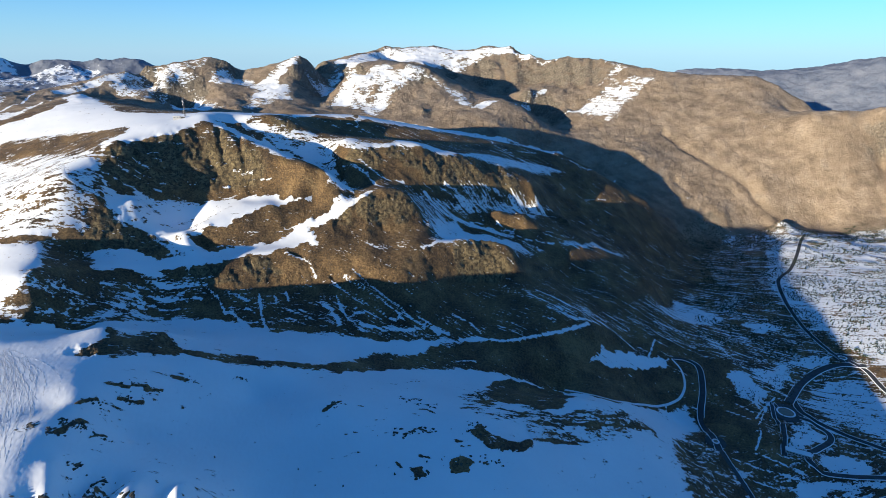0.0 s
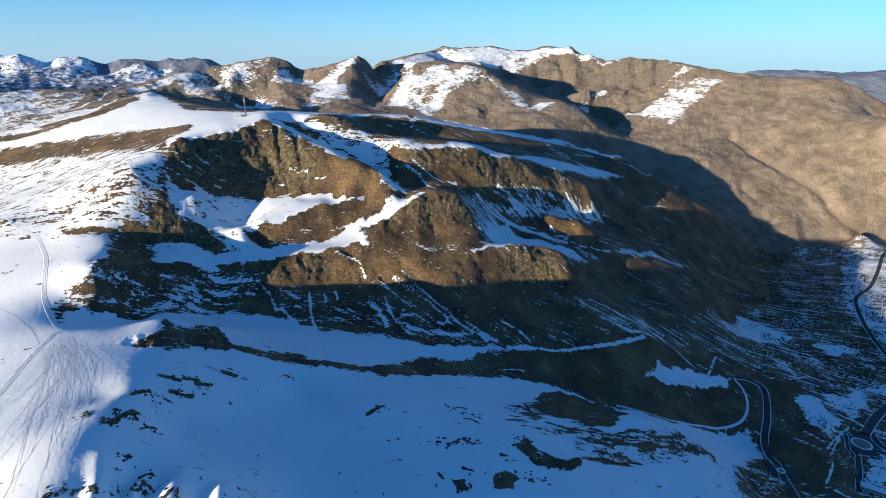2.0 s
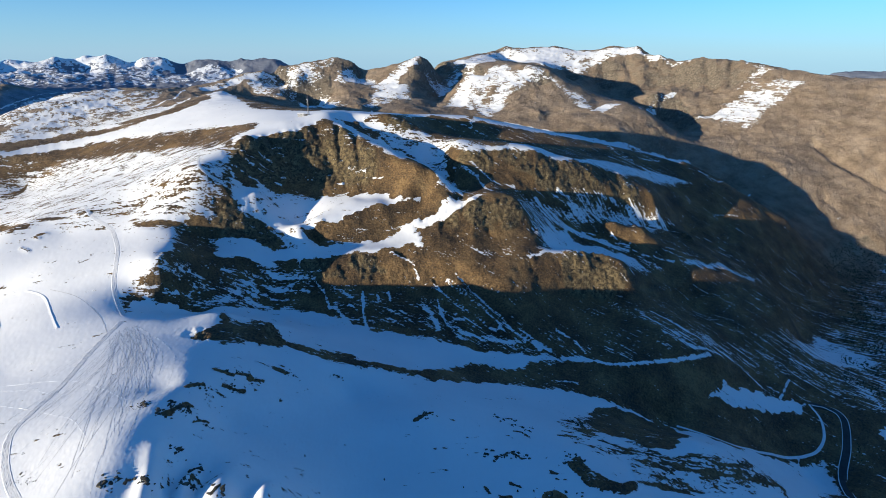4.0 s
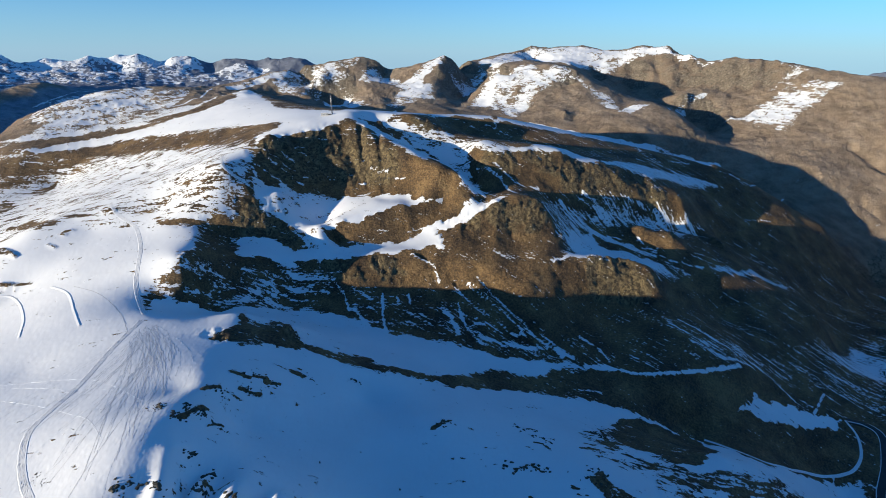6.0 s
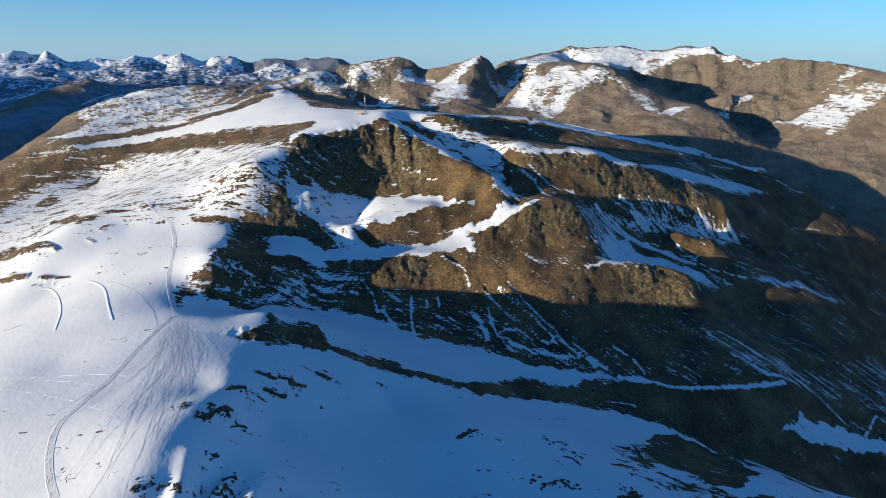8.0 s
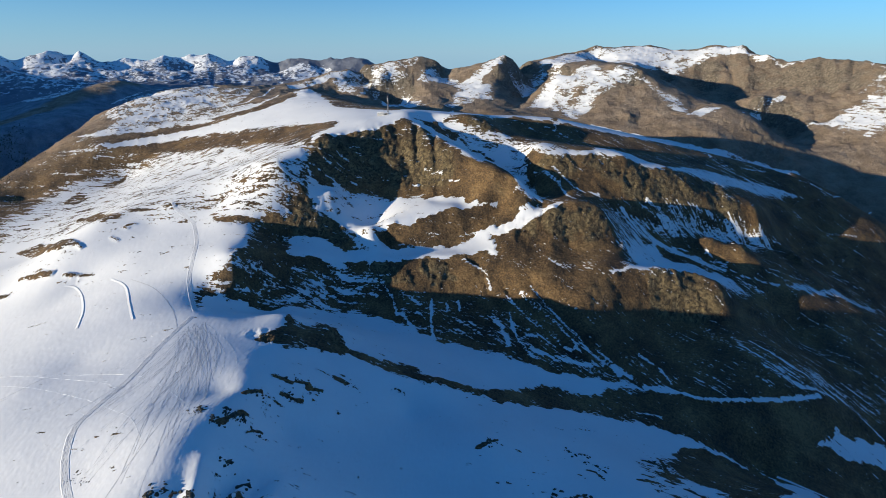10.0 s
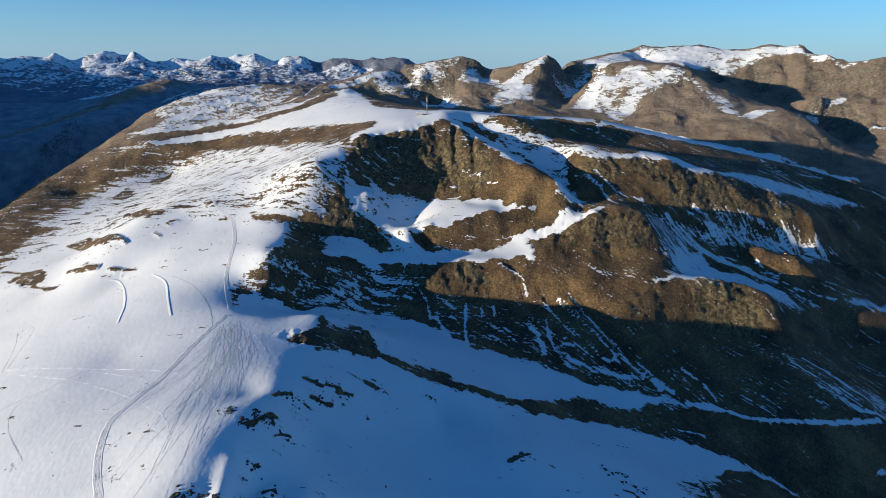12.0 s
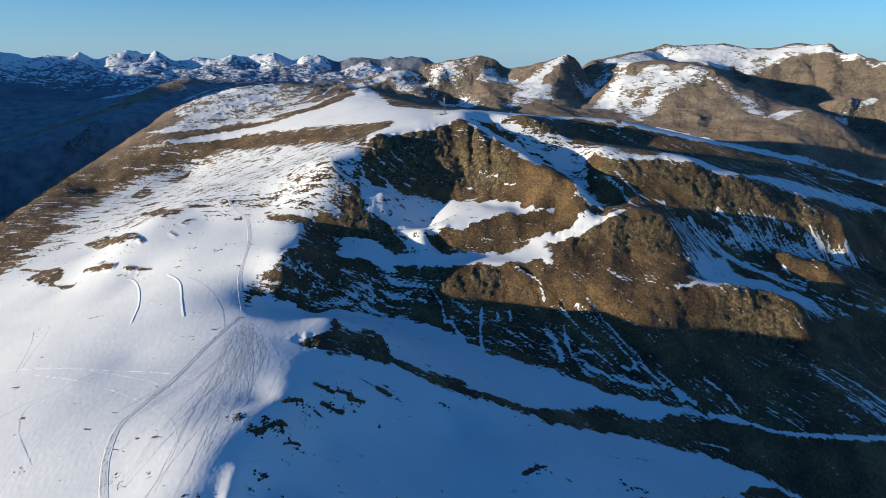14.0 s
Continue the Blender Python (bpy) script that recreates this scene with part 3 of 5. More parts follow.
PLATEAU_FIELD = [(-1036, 651), (-766, 643), (-654, 674), (-588, 664), (-536, 683), (-493, 615), (-515, 565), (-512, 540), (-626, 525), (-779, 503), (-910, 454), (-1015, 505), (-1012, 557), (-997, 617)]
WEST_SLOPE_BARE = [(-1042, 519), (-1093, 582), (-1092, 642), (-1064, 674), (-1153, 652), (-1162, 708), (-1179, 816), (-1245, 833), (-1205, 908), (-1170, 958), (-1240, 920), (-1182, 1004), (-1383, 910), (-1361, 803), (-1281, 686), (-1235, 619)]
PLATEAU_PATCH_A = [(-920, 713), (-888, 723), (-759, 658), (-774, 638)]
PLATEAU_PATCH_B = [(-789, 689), (-759, 692), (-720, 688), (-739, 674)]
PLATEAU_PATCH_C = [(-727, 696), (-703, 700), (-690, 692), (-708, 687)]
PLATEAU_PATCH_D = [(-606, 686), (-574, 698), (-538, 706), (-546, 677)]
PLATEAU_PATCH_E = [(-961, 615), (-928, 636), (-754, 581), (-810, 572)]
PLATEAU_PATCH_F = [(-935, 504), (-909, 533), (-848, 521), (-832, 503), (-872, 492)]
PLATEAU_PATCH_G = [(-798, 525), (-752, 536), (-745, 526), (-775, 519)]
PLATEAU_PATCH_H = [(-714, 529), (-697, 545), (-697, 529)]
PLATEAU_PATCH_I = [(-1141, 917), (-1127, 985), (-1082, 903)]
PLATEAU_PATCH_J = [(-1122, 814), (-1150, 876), (-1082, 845), (-1059, 795)]
PLATEAU_PATCH_K = [(-745, 625), (-722, 647), (-720, 634)]
RIM_FOOT_SNOW = [(-446, 652), (-399, 707), (-333, 719), (-371, 668), (-414, 613)]
HUT_RIB_BARE = [(-384, 1108), (-345, 1123), (-312, 1166), (-267, 1121), (-307, 1097), (-351, 1090)]
FAR_RANGE_SNOW = [(-3526, 1811), (-3454, 2059), (-3184, 2213), (-3045, 2599), (-2755, 2880), (-2389, 3049), (-1996, 3309), (-1030, 1739), (-2140, 2946), (-2310, 2730), (-2367, 2386), (-2792, 2377), (-2359, 1770), (-2831, 1804), (-3052, 1699), (-3172, 1617)]
DOME_TOP_STREAKS = [(-2152, 1881), (-2188, 2098), (-1252, 1461), (-1166, 1518), (-1107, 1378), (-1093, 1254), (-1212, 1185), (-1259, 1113), (-1390, 1169)]
# snow fields
COVER = []
COVER += [
    (NEAR_SNOW, 1.50, 40),
    (BOWL_SNOW, 1.50, 10),
    (PLATEAU_SNOW, 1.50, 34),
    (PLATEAU_STREAKS, 0.30, 40),
    (WEST_BROWN, -0.45, 50),
    (DOME_STREAKS, 0.10, 25),
    (CREST_SNOW, 1.50, 12),
    (CREST_TONGUE, 1.40, 14),
    (CREST_SECOND, 0.90, 14),
    (STRIP_BROWN, -1.30, 10),
    (GULLY_SNOW, 0.95, 14),
    (BAND_SNOW, 0.75, 14),
    (CREST_STRIP, 1.40, 12),
    (MID_SNOW, 0.25, 26),
    (HOLLOW_SNOW, 1.50, 12),
    (RIM_SHADE_SNOW, 1.50, 6),
    (HOOK_SNOW, 1.60, 6),
    (RIM_STREAKS, -0.10, 14),
    (GULLY_STREAKS, -0.75, 20),
    (MEADOW_PATCH, 1.50, 14),
    (VALLEY_STREAKS, -0.30, 30),
    (VALLEY_SNOW, -0.60, 25),
    (DARK_MEADOW, -1.50, 10),
    (MEADOW_SNOW, 1.50, 6),
    (SCRUB_ZONE, 0.30, 14),
    (SCRUB_A, -1.40, 6),
    (SCRUB_B, -1.30, 6),
    (SCRUB_C, -1.30, 5),
    (SCRUB_D, -1.30, 5),
    (GULLY_WIDE, 0.90, 10),
]
COVER += [
    (GULLY_SNOW_HIGH, 0.60, 20),
    (BAND_CREST_SNOW, 1.30, 12),
    (MID_SNOW_FULL, 1.20, 12),
    (KNOLL_STRIP, 1.40, 6),
    (KNOB_SNOW, 0.50, 12),
    (VALLEY_SUNNY, 0.25, 20),
    (VALLEY_BARE, -1.40, 14),
    (JUNCTION_BARE, -0.90, 10),
    (SOUTH_BARE, -0.75, 14),
    (TONGUE_SNOW, 1.30, 8),
    (WEDGE_SNOW, 1.10, 8),
    (LOOP_SNOW, 0.80, 6),
    (FIELD_SNOW, 0.45, 12),
    (CORNER_SNOW, 1.10, 8),
    (VERGE_SNOW, 0.90, 10),
    (ARM_SNOW, 0.90, 6),
    (WEST_MEADOW_SNOW, 0.60, 12),
    (BANK_SNOW, 0.90, 8),
    (SCRUB_BAND, 0.00, 10),
    (RIM_SNOW, 0.80, 14),
    (EAST_RIDGE_SNOW, 0.50, 20),
    (WEST_VALLEY_HAZE_SNOW, -1.00, 80),
    (FAR_SNOW, 0.20, 90),
    (PEAK_A_SNOW, 0.80, 40),
    (PEAK_A_LOW, 0.35, 40),
    (PEAK_A_SHADE, 0.60, 25),
    (LEFT_HOLLOW_SNOW, 0.60, 25),
    (LEFT_CREST_SNOW, 0.80, 20),
    (PEAK_B_SNOW, 0.85, 25),
    (PEAK_B_LOW, 0.50, 40),
]
COVER += [
    (PEAK_B_SHADE, 0.45, 40),
    (MASSIF_FLANK, 0.80, 35),
    (CORRIE_SNOW, 0.60, 45),
    (MASSIF_SNOW, 1.00, 45),
    (MASSIF_EDGE_SNOW, 0.80, 14),
    (DOME_SNOW, 0.70, 50),
    (DOME_SHADE_SNOW, 0.35, 30),
    (SPUR_SNOW, 0.60, 14),
    (RIDGE_C_SNOW, 0.60, 20),
    (EAST_SNOW, 0.45, 60),
    (EAST_SNOW_LOW, 0.45, 30),
    (EAST_SNOW_HIGH, 0.30, 40),
    (BENCH_SNOW, 1.40, 6),
    (UPPER_BASIN, 1.15, 14),
    (BASIN_SNOW, 1.30, 8),
    (DARK_CRAG_BARE, -1.30, 8),
    (SADDLE_SNOW, 1.40, 5),
    (HUMMOCK_BARE, -0.90, 7),
]
COVER += [
    (PLATEAU_BROKEN, 0.45, 20),
    (PLATEAU_FIELD, 1.25, 16),
    (WEST_SLOPE_BARE, -1.10, 18),
    (PLATEAU_PATCH_A, -1.00, 6),
    (PLATEAU_PATCH_B, -1.00, 6),
    (PLATEAU_PATCH_C, -1.00, 6),
    (PLATEAU_PATCH_D, -1.00, 6),
    (PLATEAU_PATCH_E, -1.00, 6),
    (PLATEAU_PATCH_F, -1.00, 6),
    (PLATEAU_PATCH_G, -1.00, 6),
    (PLATEAU_PATCH_H, -1.00, 6),
    (PLATEAU_PATCH_I, -1.00, 6),
    (PLATEAU_PATCH_J, -1.00, 6),
    (PLATEAU_PATCH_K, -1.00, 6),
    (RIM_FOOT_SNOW, 0.15, 20),
    (HUT_RIB_BARE, -0.90, 8),
    (FAR_RANGE_SNOW, 0.15, 60),
    (DOME_TOP_STREAKS, 0.00, 25),
]
# gullies and clefts: path, depth, width
CUTS = [
    ([(785, 1955), (850, 1874), (902, 1805), (974, 1750), (1017, 1697)], 9.0, 14.0),
    ([(992, 1703), (1035, 1668), (1068, 1655)], 6.0, 10.0),
    ([(750, 1727), (777, 1696)], 7.0, 12.0),
    ([(-226, 789), (-204, 773), (-191, 760), (-160, 739), (-137, 706)], 4.0, 8.0),
    ([(-193, 784), (-158, 763), (-129, 746), (-99, 720), (-59, 710)], 4.0, 8.0),
    ([(-137, 783), (-108, 767), (-71, 745), (-46, 731), (-20, 707)], 4.0, 8.0),
    ([(-466, 977), (-464, 944), (-458, 907)], 5.0, 9.0),
    ([(-514, 935), (-490, 911), (-457, 894)], 5.0, 9.0),
    ([(-450, 1004), (-416, 961), (-397, 938)], 6.0, 10.0),
    ([(349, 2587), (365, 2510), (353, 2440)], 12.0, 25.0),
    ([(398, 2546), (403, 2499), (377, 2472)], 12.0, 25.0),
    ([(166, 2555), (190, 2514), (232, 2450)], 10.0, 20.0),
    ([(598, 2457), (597, 2394), (570, 2334)], 10.0, 20.0),
    ([(2, 1129), (-2, 1064)], 3.0, 4.0),
    ([(-530, 924), (-492, 872)], 6.0, 6.0),
    ([(-417, 1023), (-387, 958)], 6.0, 6.0),
    ([(-378, 1010), (-347, 951)], 6.0, 6.0),
    ([(439, 2551), (442, 2442)], 16.0, 22.0),
    ([(554, 2478), (550, 2362)], 14.0, 18.0),
    ([(639, 2437), (613, 2322)], 14.0, 18.0),
    ([(263, 2596), (282, 2465)], 12.0, 20.0),
]
# runnels and patches: path, cover, width
SNOW_LINES = []
SNOW_LINES += [
    ([(-139, 782), (-126, 774), (-107, 761), (-79, 745), (-63, 740), (-45, 722), (-25, 720)], 0.6, 2.2),
    ([(-151, 769), (-123, 755), (-96, 745), (-77, 733), (-57, 720)], 0.6, 2.2),
    ([(-176, 766), (-147, 749), (-118, 732)], 0.6, 2.2),
    ([(-159, 742), (-150, 723), (-135, 701), (-111, 679)], 0.6, 2.4),
    ([(-178, 727), (-163, 714), (-145, 687)], 0.6, 5.0),
    ([(-137, 706), (-107, 720), (-91, 713), (-60, 720)], 0.6, 3.2),
    ([(-118, 691), (-87, 693), (-50, 701), (-28, 714)], 0.6, 4.0),
    ([(-101, 729), (-75, 714)], 0.6, 1.8),
]
SNOW_LINES += [
    ([(-340, 711), (-314, 693), (-297, 670)], 0.6, 2.2),
    ([(-265, 715), (-251, 678), (-234, 644)], 0.6, 2.5),
    ([(-290, 674), (-255, 647)], 0.6, 3.0),
    ([(15, 749), (42, 741), (57, 722)], 0.6, 2.0),
    ([(-349, 690), (-336, 690)], 0.6, 2.2),
    ([(-289, 703), (-275, 699)], 0.6, 3.0),
    ([(-244, 720), (-240, 712)], 0.6, 2.5),
    ([(-231, 732), (-223, 715)], 0.6, 2.5),
    ([(-275, 687), (-260, 680)], 0.6, 2.5),
    ([(7, 685), (17, 685)], 0.6, 2.5),
    ([(19, 653), (46, 662)], 0.6, 2.5),
    ([(-38, 732), (-22, 723), (-5, 705)], 0.6, 3.0),
]
SNOW_LINES += [
    ([(-13, 718), (9, 706)], 0.6, 3.0),
    ([(53, 710), (90, 713), (126, 726), (204, 772), (238, 796)], 1.2, 4.0),
    ([(-2, 1057), (51, 1073), (106, 1104), (228, 1170)], 0.6, 2.5),
    ([(23, 1075), (82, 1103), (160, 1138), (216, 1157)], 0.6, 2.5),
    ([(81, 1118), (136, 1142), (229, 1177)], 0.6, 2.2),
    ([(147, 1153), (203, 1171), (242, 1195)], 0.6, 2.0),
    ([(-47, 974), (-5, 952), (23, 955)], 0.6, 3.0),
    ([(-39, 1016), (12, 1022), (92, 1014)], 0.6, 3.0),
    ([(42, 1034), (101, 1024), (141, 1028)], 0.6, 2.0),
]
SNOW_LINES += [
    ([(201, 1049), (242, 1055)], 0.6, 2.0),
    ([(324, 1253), (376, 1229), (422, 1194)], 0.6, 2.0),
    ([(212, 1062), (265, 1081)], 0.6, 2.0),
    ([(312, 1451), (374, 1469)], 0.6, 2.0),
    ([(360, 1336), (426, 1371)], 0.6, 2.0),
    ([(328, 1472), (390, 1453), (547, 1697)], 0.6, 2.0),
    ([(335, 1079), (426, 1167)], 0.6, 2.0),
    ([(193, 1418), (248, 1440)], 0.6, 3.0),
    ([(142, 830), (179, 816), (215, 794), (259, 816)], 0.6, 2.5),
    ([(160, 849), (213, 829), (270, 827), (292, 820), (321, 806)], 0.6, 2.5),
]
SNOW_LINES += [
    ([(-526, 861), (-482, 871), (-455, 878)], 0.6, 2.5),
    ([(-513, 854), (-458, 863)], 0.6, 2.5),
    ([(-524, 828), (-486, 838)], 0.6, 2.5),
    ([(-509, 885), (-482, 883)], 0.6, 2.0),
    ([(-434, 772), (-392, 754)], 0.6, 2.5),
    ([(-429, 793), (-369, 756)], 0.6, 2.5),
    ([(-411, 766), (-372, 742)], 0.6, 2.5),
    ([(-366, 942), (-355, 943)], 0.6, 2.2),
    ([(-339, 938), (-332, 936)], 0.6, 2.2),
    ([(-315, 926), (-297, 928)], 0.6, 2.4),
    ([(-375, 918), (-367, 917)], 0.6, 2.0),
    ([(-313, 918), (-306, 919)], 0.6, 2.0),
    ([(-342, 919), (-336, 914)], 0.6, 2.0),
]
SNOW_LINES += [
    ([(-368, 717), (-364, 725), (-361, 715)], 0.6, 2.2),
    ([(-124, 830), (-101, 824)], 0.6, 2.0),
    ([(-73, 838), (-61, 835)], 0.6, 2.0),
    ([(-242, 784), (-205, 779), (-193, 764)], 0.6, 3.0),
    ([(-463, 607), (-436, 621), (-395, 632), (-369, 644)], 0.6, 3.0),
    ([(-353, 544), (-385, 614), (-346, 632)], 0.6, 2.5),
    ([(-235, 1267), (-209, 1267), (-157, 1255)], 0.6, 2.0),
    ([(99, 1690), (129, 1408), (189, 1371)], 0.6, 2.5),
    ([(116, 1429), (179, 1392), (241, 1385)], 0.6, 2.0),
    ([(0, 1280), (58, 1220), (102, 1210)], 0.6, 2.0),
]
SNOW_LINES += [
    ([(542, 752), (513, 728), (471, 681)], 1.0, 1.6),
    ([(526, 740), (489, 694), (465, 663)], 1.0, 1.6),
    ([(528, 784), (556, 771), (569, 760)], 1.0, 1.6),
    ([(461, 649), (447, 629), (436, 616)], 1.0, 1.6),
    ([(441, 705), (461, 679)], 1.0, 1.6),
    ([(461, 727), (479, 702)], 1.0, 1.6),
    ([(464, 614), (499, 606)], 1.0, 1.6),
    ([(396, 598), (428, 585), (465, 580)], 1.0, 1.6),
    ([(434, 611), (473, 594), (490, 583)], 1.0, 1.6),
    ([(387, 566), (430, 559)], 1.0, 1.6),
    ([(382, 900), (481, 900)], 1.0, 1.8),
]
SNOW_LINES += [
    ([(492, 948), (582, 926)], 1.0, 1.8),
    ([(375, 849), (348, 801)], 1.0, 2.0),
    ([(510, 891), (511, 849), (540, 865)], 1.0, 2.0),
    ([(645, 812), (707, 818), (733, 828)], 1.0, 1.6),
    ([(348, 714), (336, 672)], 1.0, 1.8),
    ([(-295, 410), (-282, 416)], -1.4, 3.0),
    ([(-280, 421), (-273, 429)], -1.4, 2.5),
    ([(-280, 399), (-267, 408)], -1.4, 2.5),
    ([(-271, 425), (-263, 435)], -1.4, 2.5),
    ([(-295, 370), (-289, 384)], -1.4, 2.5),
    ([(-282, 330), (-281, 352)], -1.4, 3.5),
    ([(-267, 339), (-265, 351)], -1.4, 2.0),
]
SNOW_LINES += [
    ([(-117, 453), (-105, 473)], -1.4, 3.0),
    ([(-281, 456), (-254, 463)], -0.6, 5.0),
    ([(-1000, 531), (-863, 520)], -1.2, 4.5),
    ([(-850, 494), (-794, 494)], -1.2, 3.0),
    ([(-808, 522), (-754, 532)], -1.2, 2.5),
    ([(-728, 531), (-685, 542)], -1.2, 2.5),
    ([(-954, 620), (-908, 633), (-750, 578)], -1.2, 3.0),
    ([(-930, 711), (-773, 659)], -1.2, 5.0),
    ([(-771, 685), (-735, 682)], -1.2, 5.0),
    ([(-667, 587), (-649, 592)], -1.2, 2.0),
    ([(-729, 611), (-710, 606)], -1.2, 2.0),
    ([(-733, 635), (-720, 650)], -1.2, 2.5),
]
SNOW_LINES += [
    ([(-2145, 1799), (-2180, 1956), (-2263, 2244), (-1307, 1472), (-2206, 2811)], 0.8, 4.0),
    ([(-2056, 2832), (-2028, 3029), (-1064, 1798)], 0.8, 5.0),
    ([(-1137, 1569), (-1080, 1438), (-1080, 1358), (-1113, 1300)], 0.8, 4.0),
    ([(-37, 433), (-26, 442)], -1.2, 2.2),
    ([(-22, 444), (-13, 439)], -1.3, 3.0),
    ([(138, 509), (185, 529), (220, 543), (273, 575)], -1.2, 2.5),
    ([(113, 469), (144, 481)], -1.2, 3.5),
    ([(157, 542), (188, 542), (228, 569)], -1.2, 1.8),
    ([(20, 496), (38, 506)], -1.2, 2.2),
    ([(24, 547), (37, 550)], -1.2, 2.2),
]
SNOW_LINES += [
    ([(44, 562), (48, 538)], -1.2, 2.4),
    ([(-25, 481), (-16, 482), (-8, 475)], -1.2, 1.5),
    ([(-31, 470), (-24, 468)], -1.2, 1.5),
    ([(13, 432), (21, 429)], -1.2, 2.0),
    ([(18, 425), (28, 426)], -1.2, 2.0),
    ([(37, 410), (44, 407)], -1.3, 2.5),
    ([(-21, 407), (-10, 405)], -1.2, 1.6),
    ([(-39, 563), (-24, 572)], -0.9, 1.6),
    ([(-42, 396), (-37, 391)], -1.2, 2.0),
    ([(62, 517), (86, 512), (116, 518)], -1.2, 1.8),
]
SNOW_LINES += [
    ([(4, 1073), (37, 1071), (80, 1090), (117, 1061)], 0.9, 3.0),
    ([(55, 1103), (100, 1115), (166, 1142), (246, 1189)], 0.9, 3.0),
    ([(28, 1047), (89, 1105), (155, 1135)], 0.9, 3.0),
    ([(-33, 1029), (-10, 1011), (30, 1018), (80, 1018), (137, 1012)], 0.9, 6.0),
    ([(-10, 1027), (20, 1022), (60, 1024)], 0.9, 4.0),
    ([(76, 1116), (132, 1136), (189, 1155), (234, 1176)], 0.9, 3.5),
    ([(108, 1037), (165, 1012), (224, 1033)], 0.9, 3.0),
    ([(119, 1348), (179, 1341), (268, 1370)], 0.9, 4.0),
    ([(145, 1376), (220, 1374), (283, 1390)], 0.9, 3.0),
    ([(-191, 1036), (-143, 1012), (-107, 962)], 0.9, 4.0),
    ([(-223, 1036), (-179, 935), (-159, 932)], 0.9, 5.0),
    ([(-160, 1038), (-113, 1013), (-75, 1023)], 0.9, 3.0),
    ([(21, 1071), (58, 1076), (133, 1123)], 0.9, 2.5),
    ([(-16, 1059), (17, 1059), (68, 1085)], 0.9, 2.5),
    ([(194, 1368), (244, 1379), (308, 1392)], 0.9, 2.5),
]


def fields(x, y):
    v = np.full(x.shape, -1.2)
    for outline, value, fringe in COVER:
        p = np.array(outline, float)
        lo, hi = p.min(0) - fringe, p.max(0) + fringe
        near = np.flatnonzero((x > lo[0]) & (x < hi[0]) & (y > lo[1]) & (y < hi[1]))
        px, py = x[near], y[near]
        best, inside = np.full(px.shape, 1e9), np.zeros(px.shape, bool)
        for (ax, ay), (bx, by) in zip(p, np.roll(p, -1, 0)):
            ex, ey = bx - ax, by - ay
            f = np.clip(((px - ax) * ex + (py - ay) * ey) / (ex * ex + ey * ey + 1e-9), 0, 1)
            best = np.minimum(best, (px - ax - f * ex) ** 2 + (py - ay - f * ey) ** 2)
            if ay != by:
                inside ^= ((ay > py) != (by > py)) & (px < ax + ex * (py - ay) / (by - ay))
        d = np.sqrt(best) * np.where(inside, 1, -1)
        f = smooth(-0.5 * fringe, 0.5 * fringe, d)
        v[near] = v[near] * (1 - f) + value * f
    return v


def near_line(path, x, y, reach):
    """Which points lie within reach of a path, and how far from it."""
    p = np.array(path, float)
    lo, hi = p.min(0) - reach, p.max(0) + reach
    near = np.flatnonzero((x > lo[0]) & (x < hi[0]) & (y > lo[1]) & (y < hi[1]))
    px, py = x[near], y[near]
    best = np.full(px.shape, 1e9)
    for (ax, ay), (bx, by) in zip(p, p[1:]):
        ex, ey = bx - ax, by - ay
        f = np.clip(((px - ax) * ex + (py - ay) * ey) / (ex * ex + ey * ey + 1e-9), 0, 1)
        best = np.minimum(best, (px - ax - f * ex) ** 2 + (py - ay - f * ey) ** 2)
    return near, np.sqrt(best)


def cover(x, y):
    """How much snow lies at x, y, before the finer break-up: 1 full, -1 none."""
    drift = 0.5 + 0.5 * smooth(400, 900, np.hypot(x, y))
    ragged_x = drift * (7 * perlin(x / 31, y / 31) + 5 * perlin(x / 12 + 40, y / 9))
    ragged_y = drift * (7 * perlin(x / 31 + 70, y / 31) + 5 * perlin(x / 14, y / 8 + 60))
    v = fields(x + ragged_x, y + ragged_y)
    for path, value, width in SNOW_LINES:
        near, d = near_line(path, x, y, 3 * width)
        wobble = width * (1 + 0.6 * perlin(x[near] / 14, y[near] / 14))
        f = 1 - smooth(0.35 * wobble, 1.1 * wobble, d)
        v[near] = v[near] * (1 - f) + value * f
    return v


# craggy ground: x, y, half width, half depth
CRAGS = [(-499, 874, 44, 56), (-470, 931, 51, 75), (-416, 958, 63, 75), (-346, 947, 44, 49), (-478, 750, 38, 42), (-439, 755, 32, 34), (-147, 1049, 40, 37), (-84, 1088, 47, 35), (-4, 1091, 47, 48), (53, 1127, 49, 50), (129, 1171, 51, 41), (-174, 872, 29, 31), (-125, 897, 44, 31), (-77, 920, 30, 36), (-22, 950, 12, 37), (41, 867, 28, 41), (83, 885, 34, 45), (118, 890, 16, 31), (-335, 724, 43, 20), (-275, 753, 34, 20), (-309, 1104, 38, 26), (158, 1073, 35, 21), (271, 1153, 26, 15), (-350, 470, 28, 14), (-293, 519, 25, 14)]
# rounded snow ribs on the near spur: x, y, height, half width, half length
MOUNDS = [(-205, 280, 16, 16, 30), (-174, 282, 17, 11, 24), (-231, 281, 13, 6, 16), (-252, 278, 7, 9, 22), (-243, 260, 8, 8, 18), (-262, 292, 5, 9, 14)]
# levelled ground under the roundabouts and buildings: x, y, radius
PADS = [(540, 716, 27), (731, 866, 19), (389, 634, 16), (497, 617, 20)]
PAD_LEVELS = shape([p[0] for p in PADS], [p[1] for p in PADS])[0]


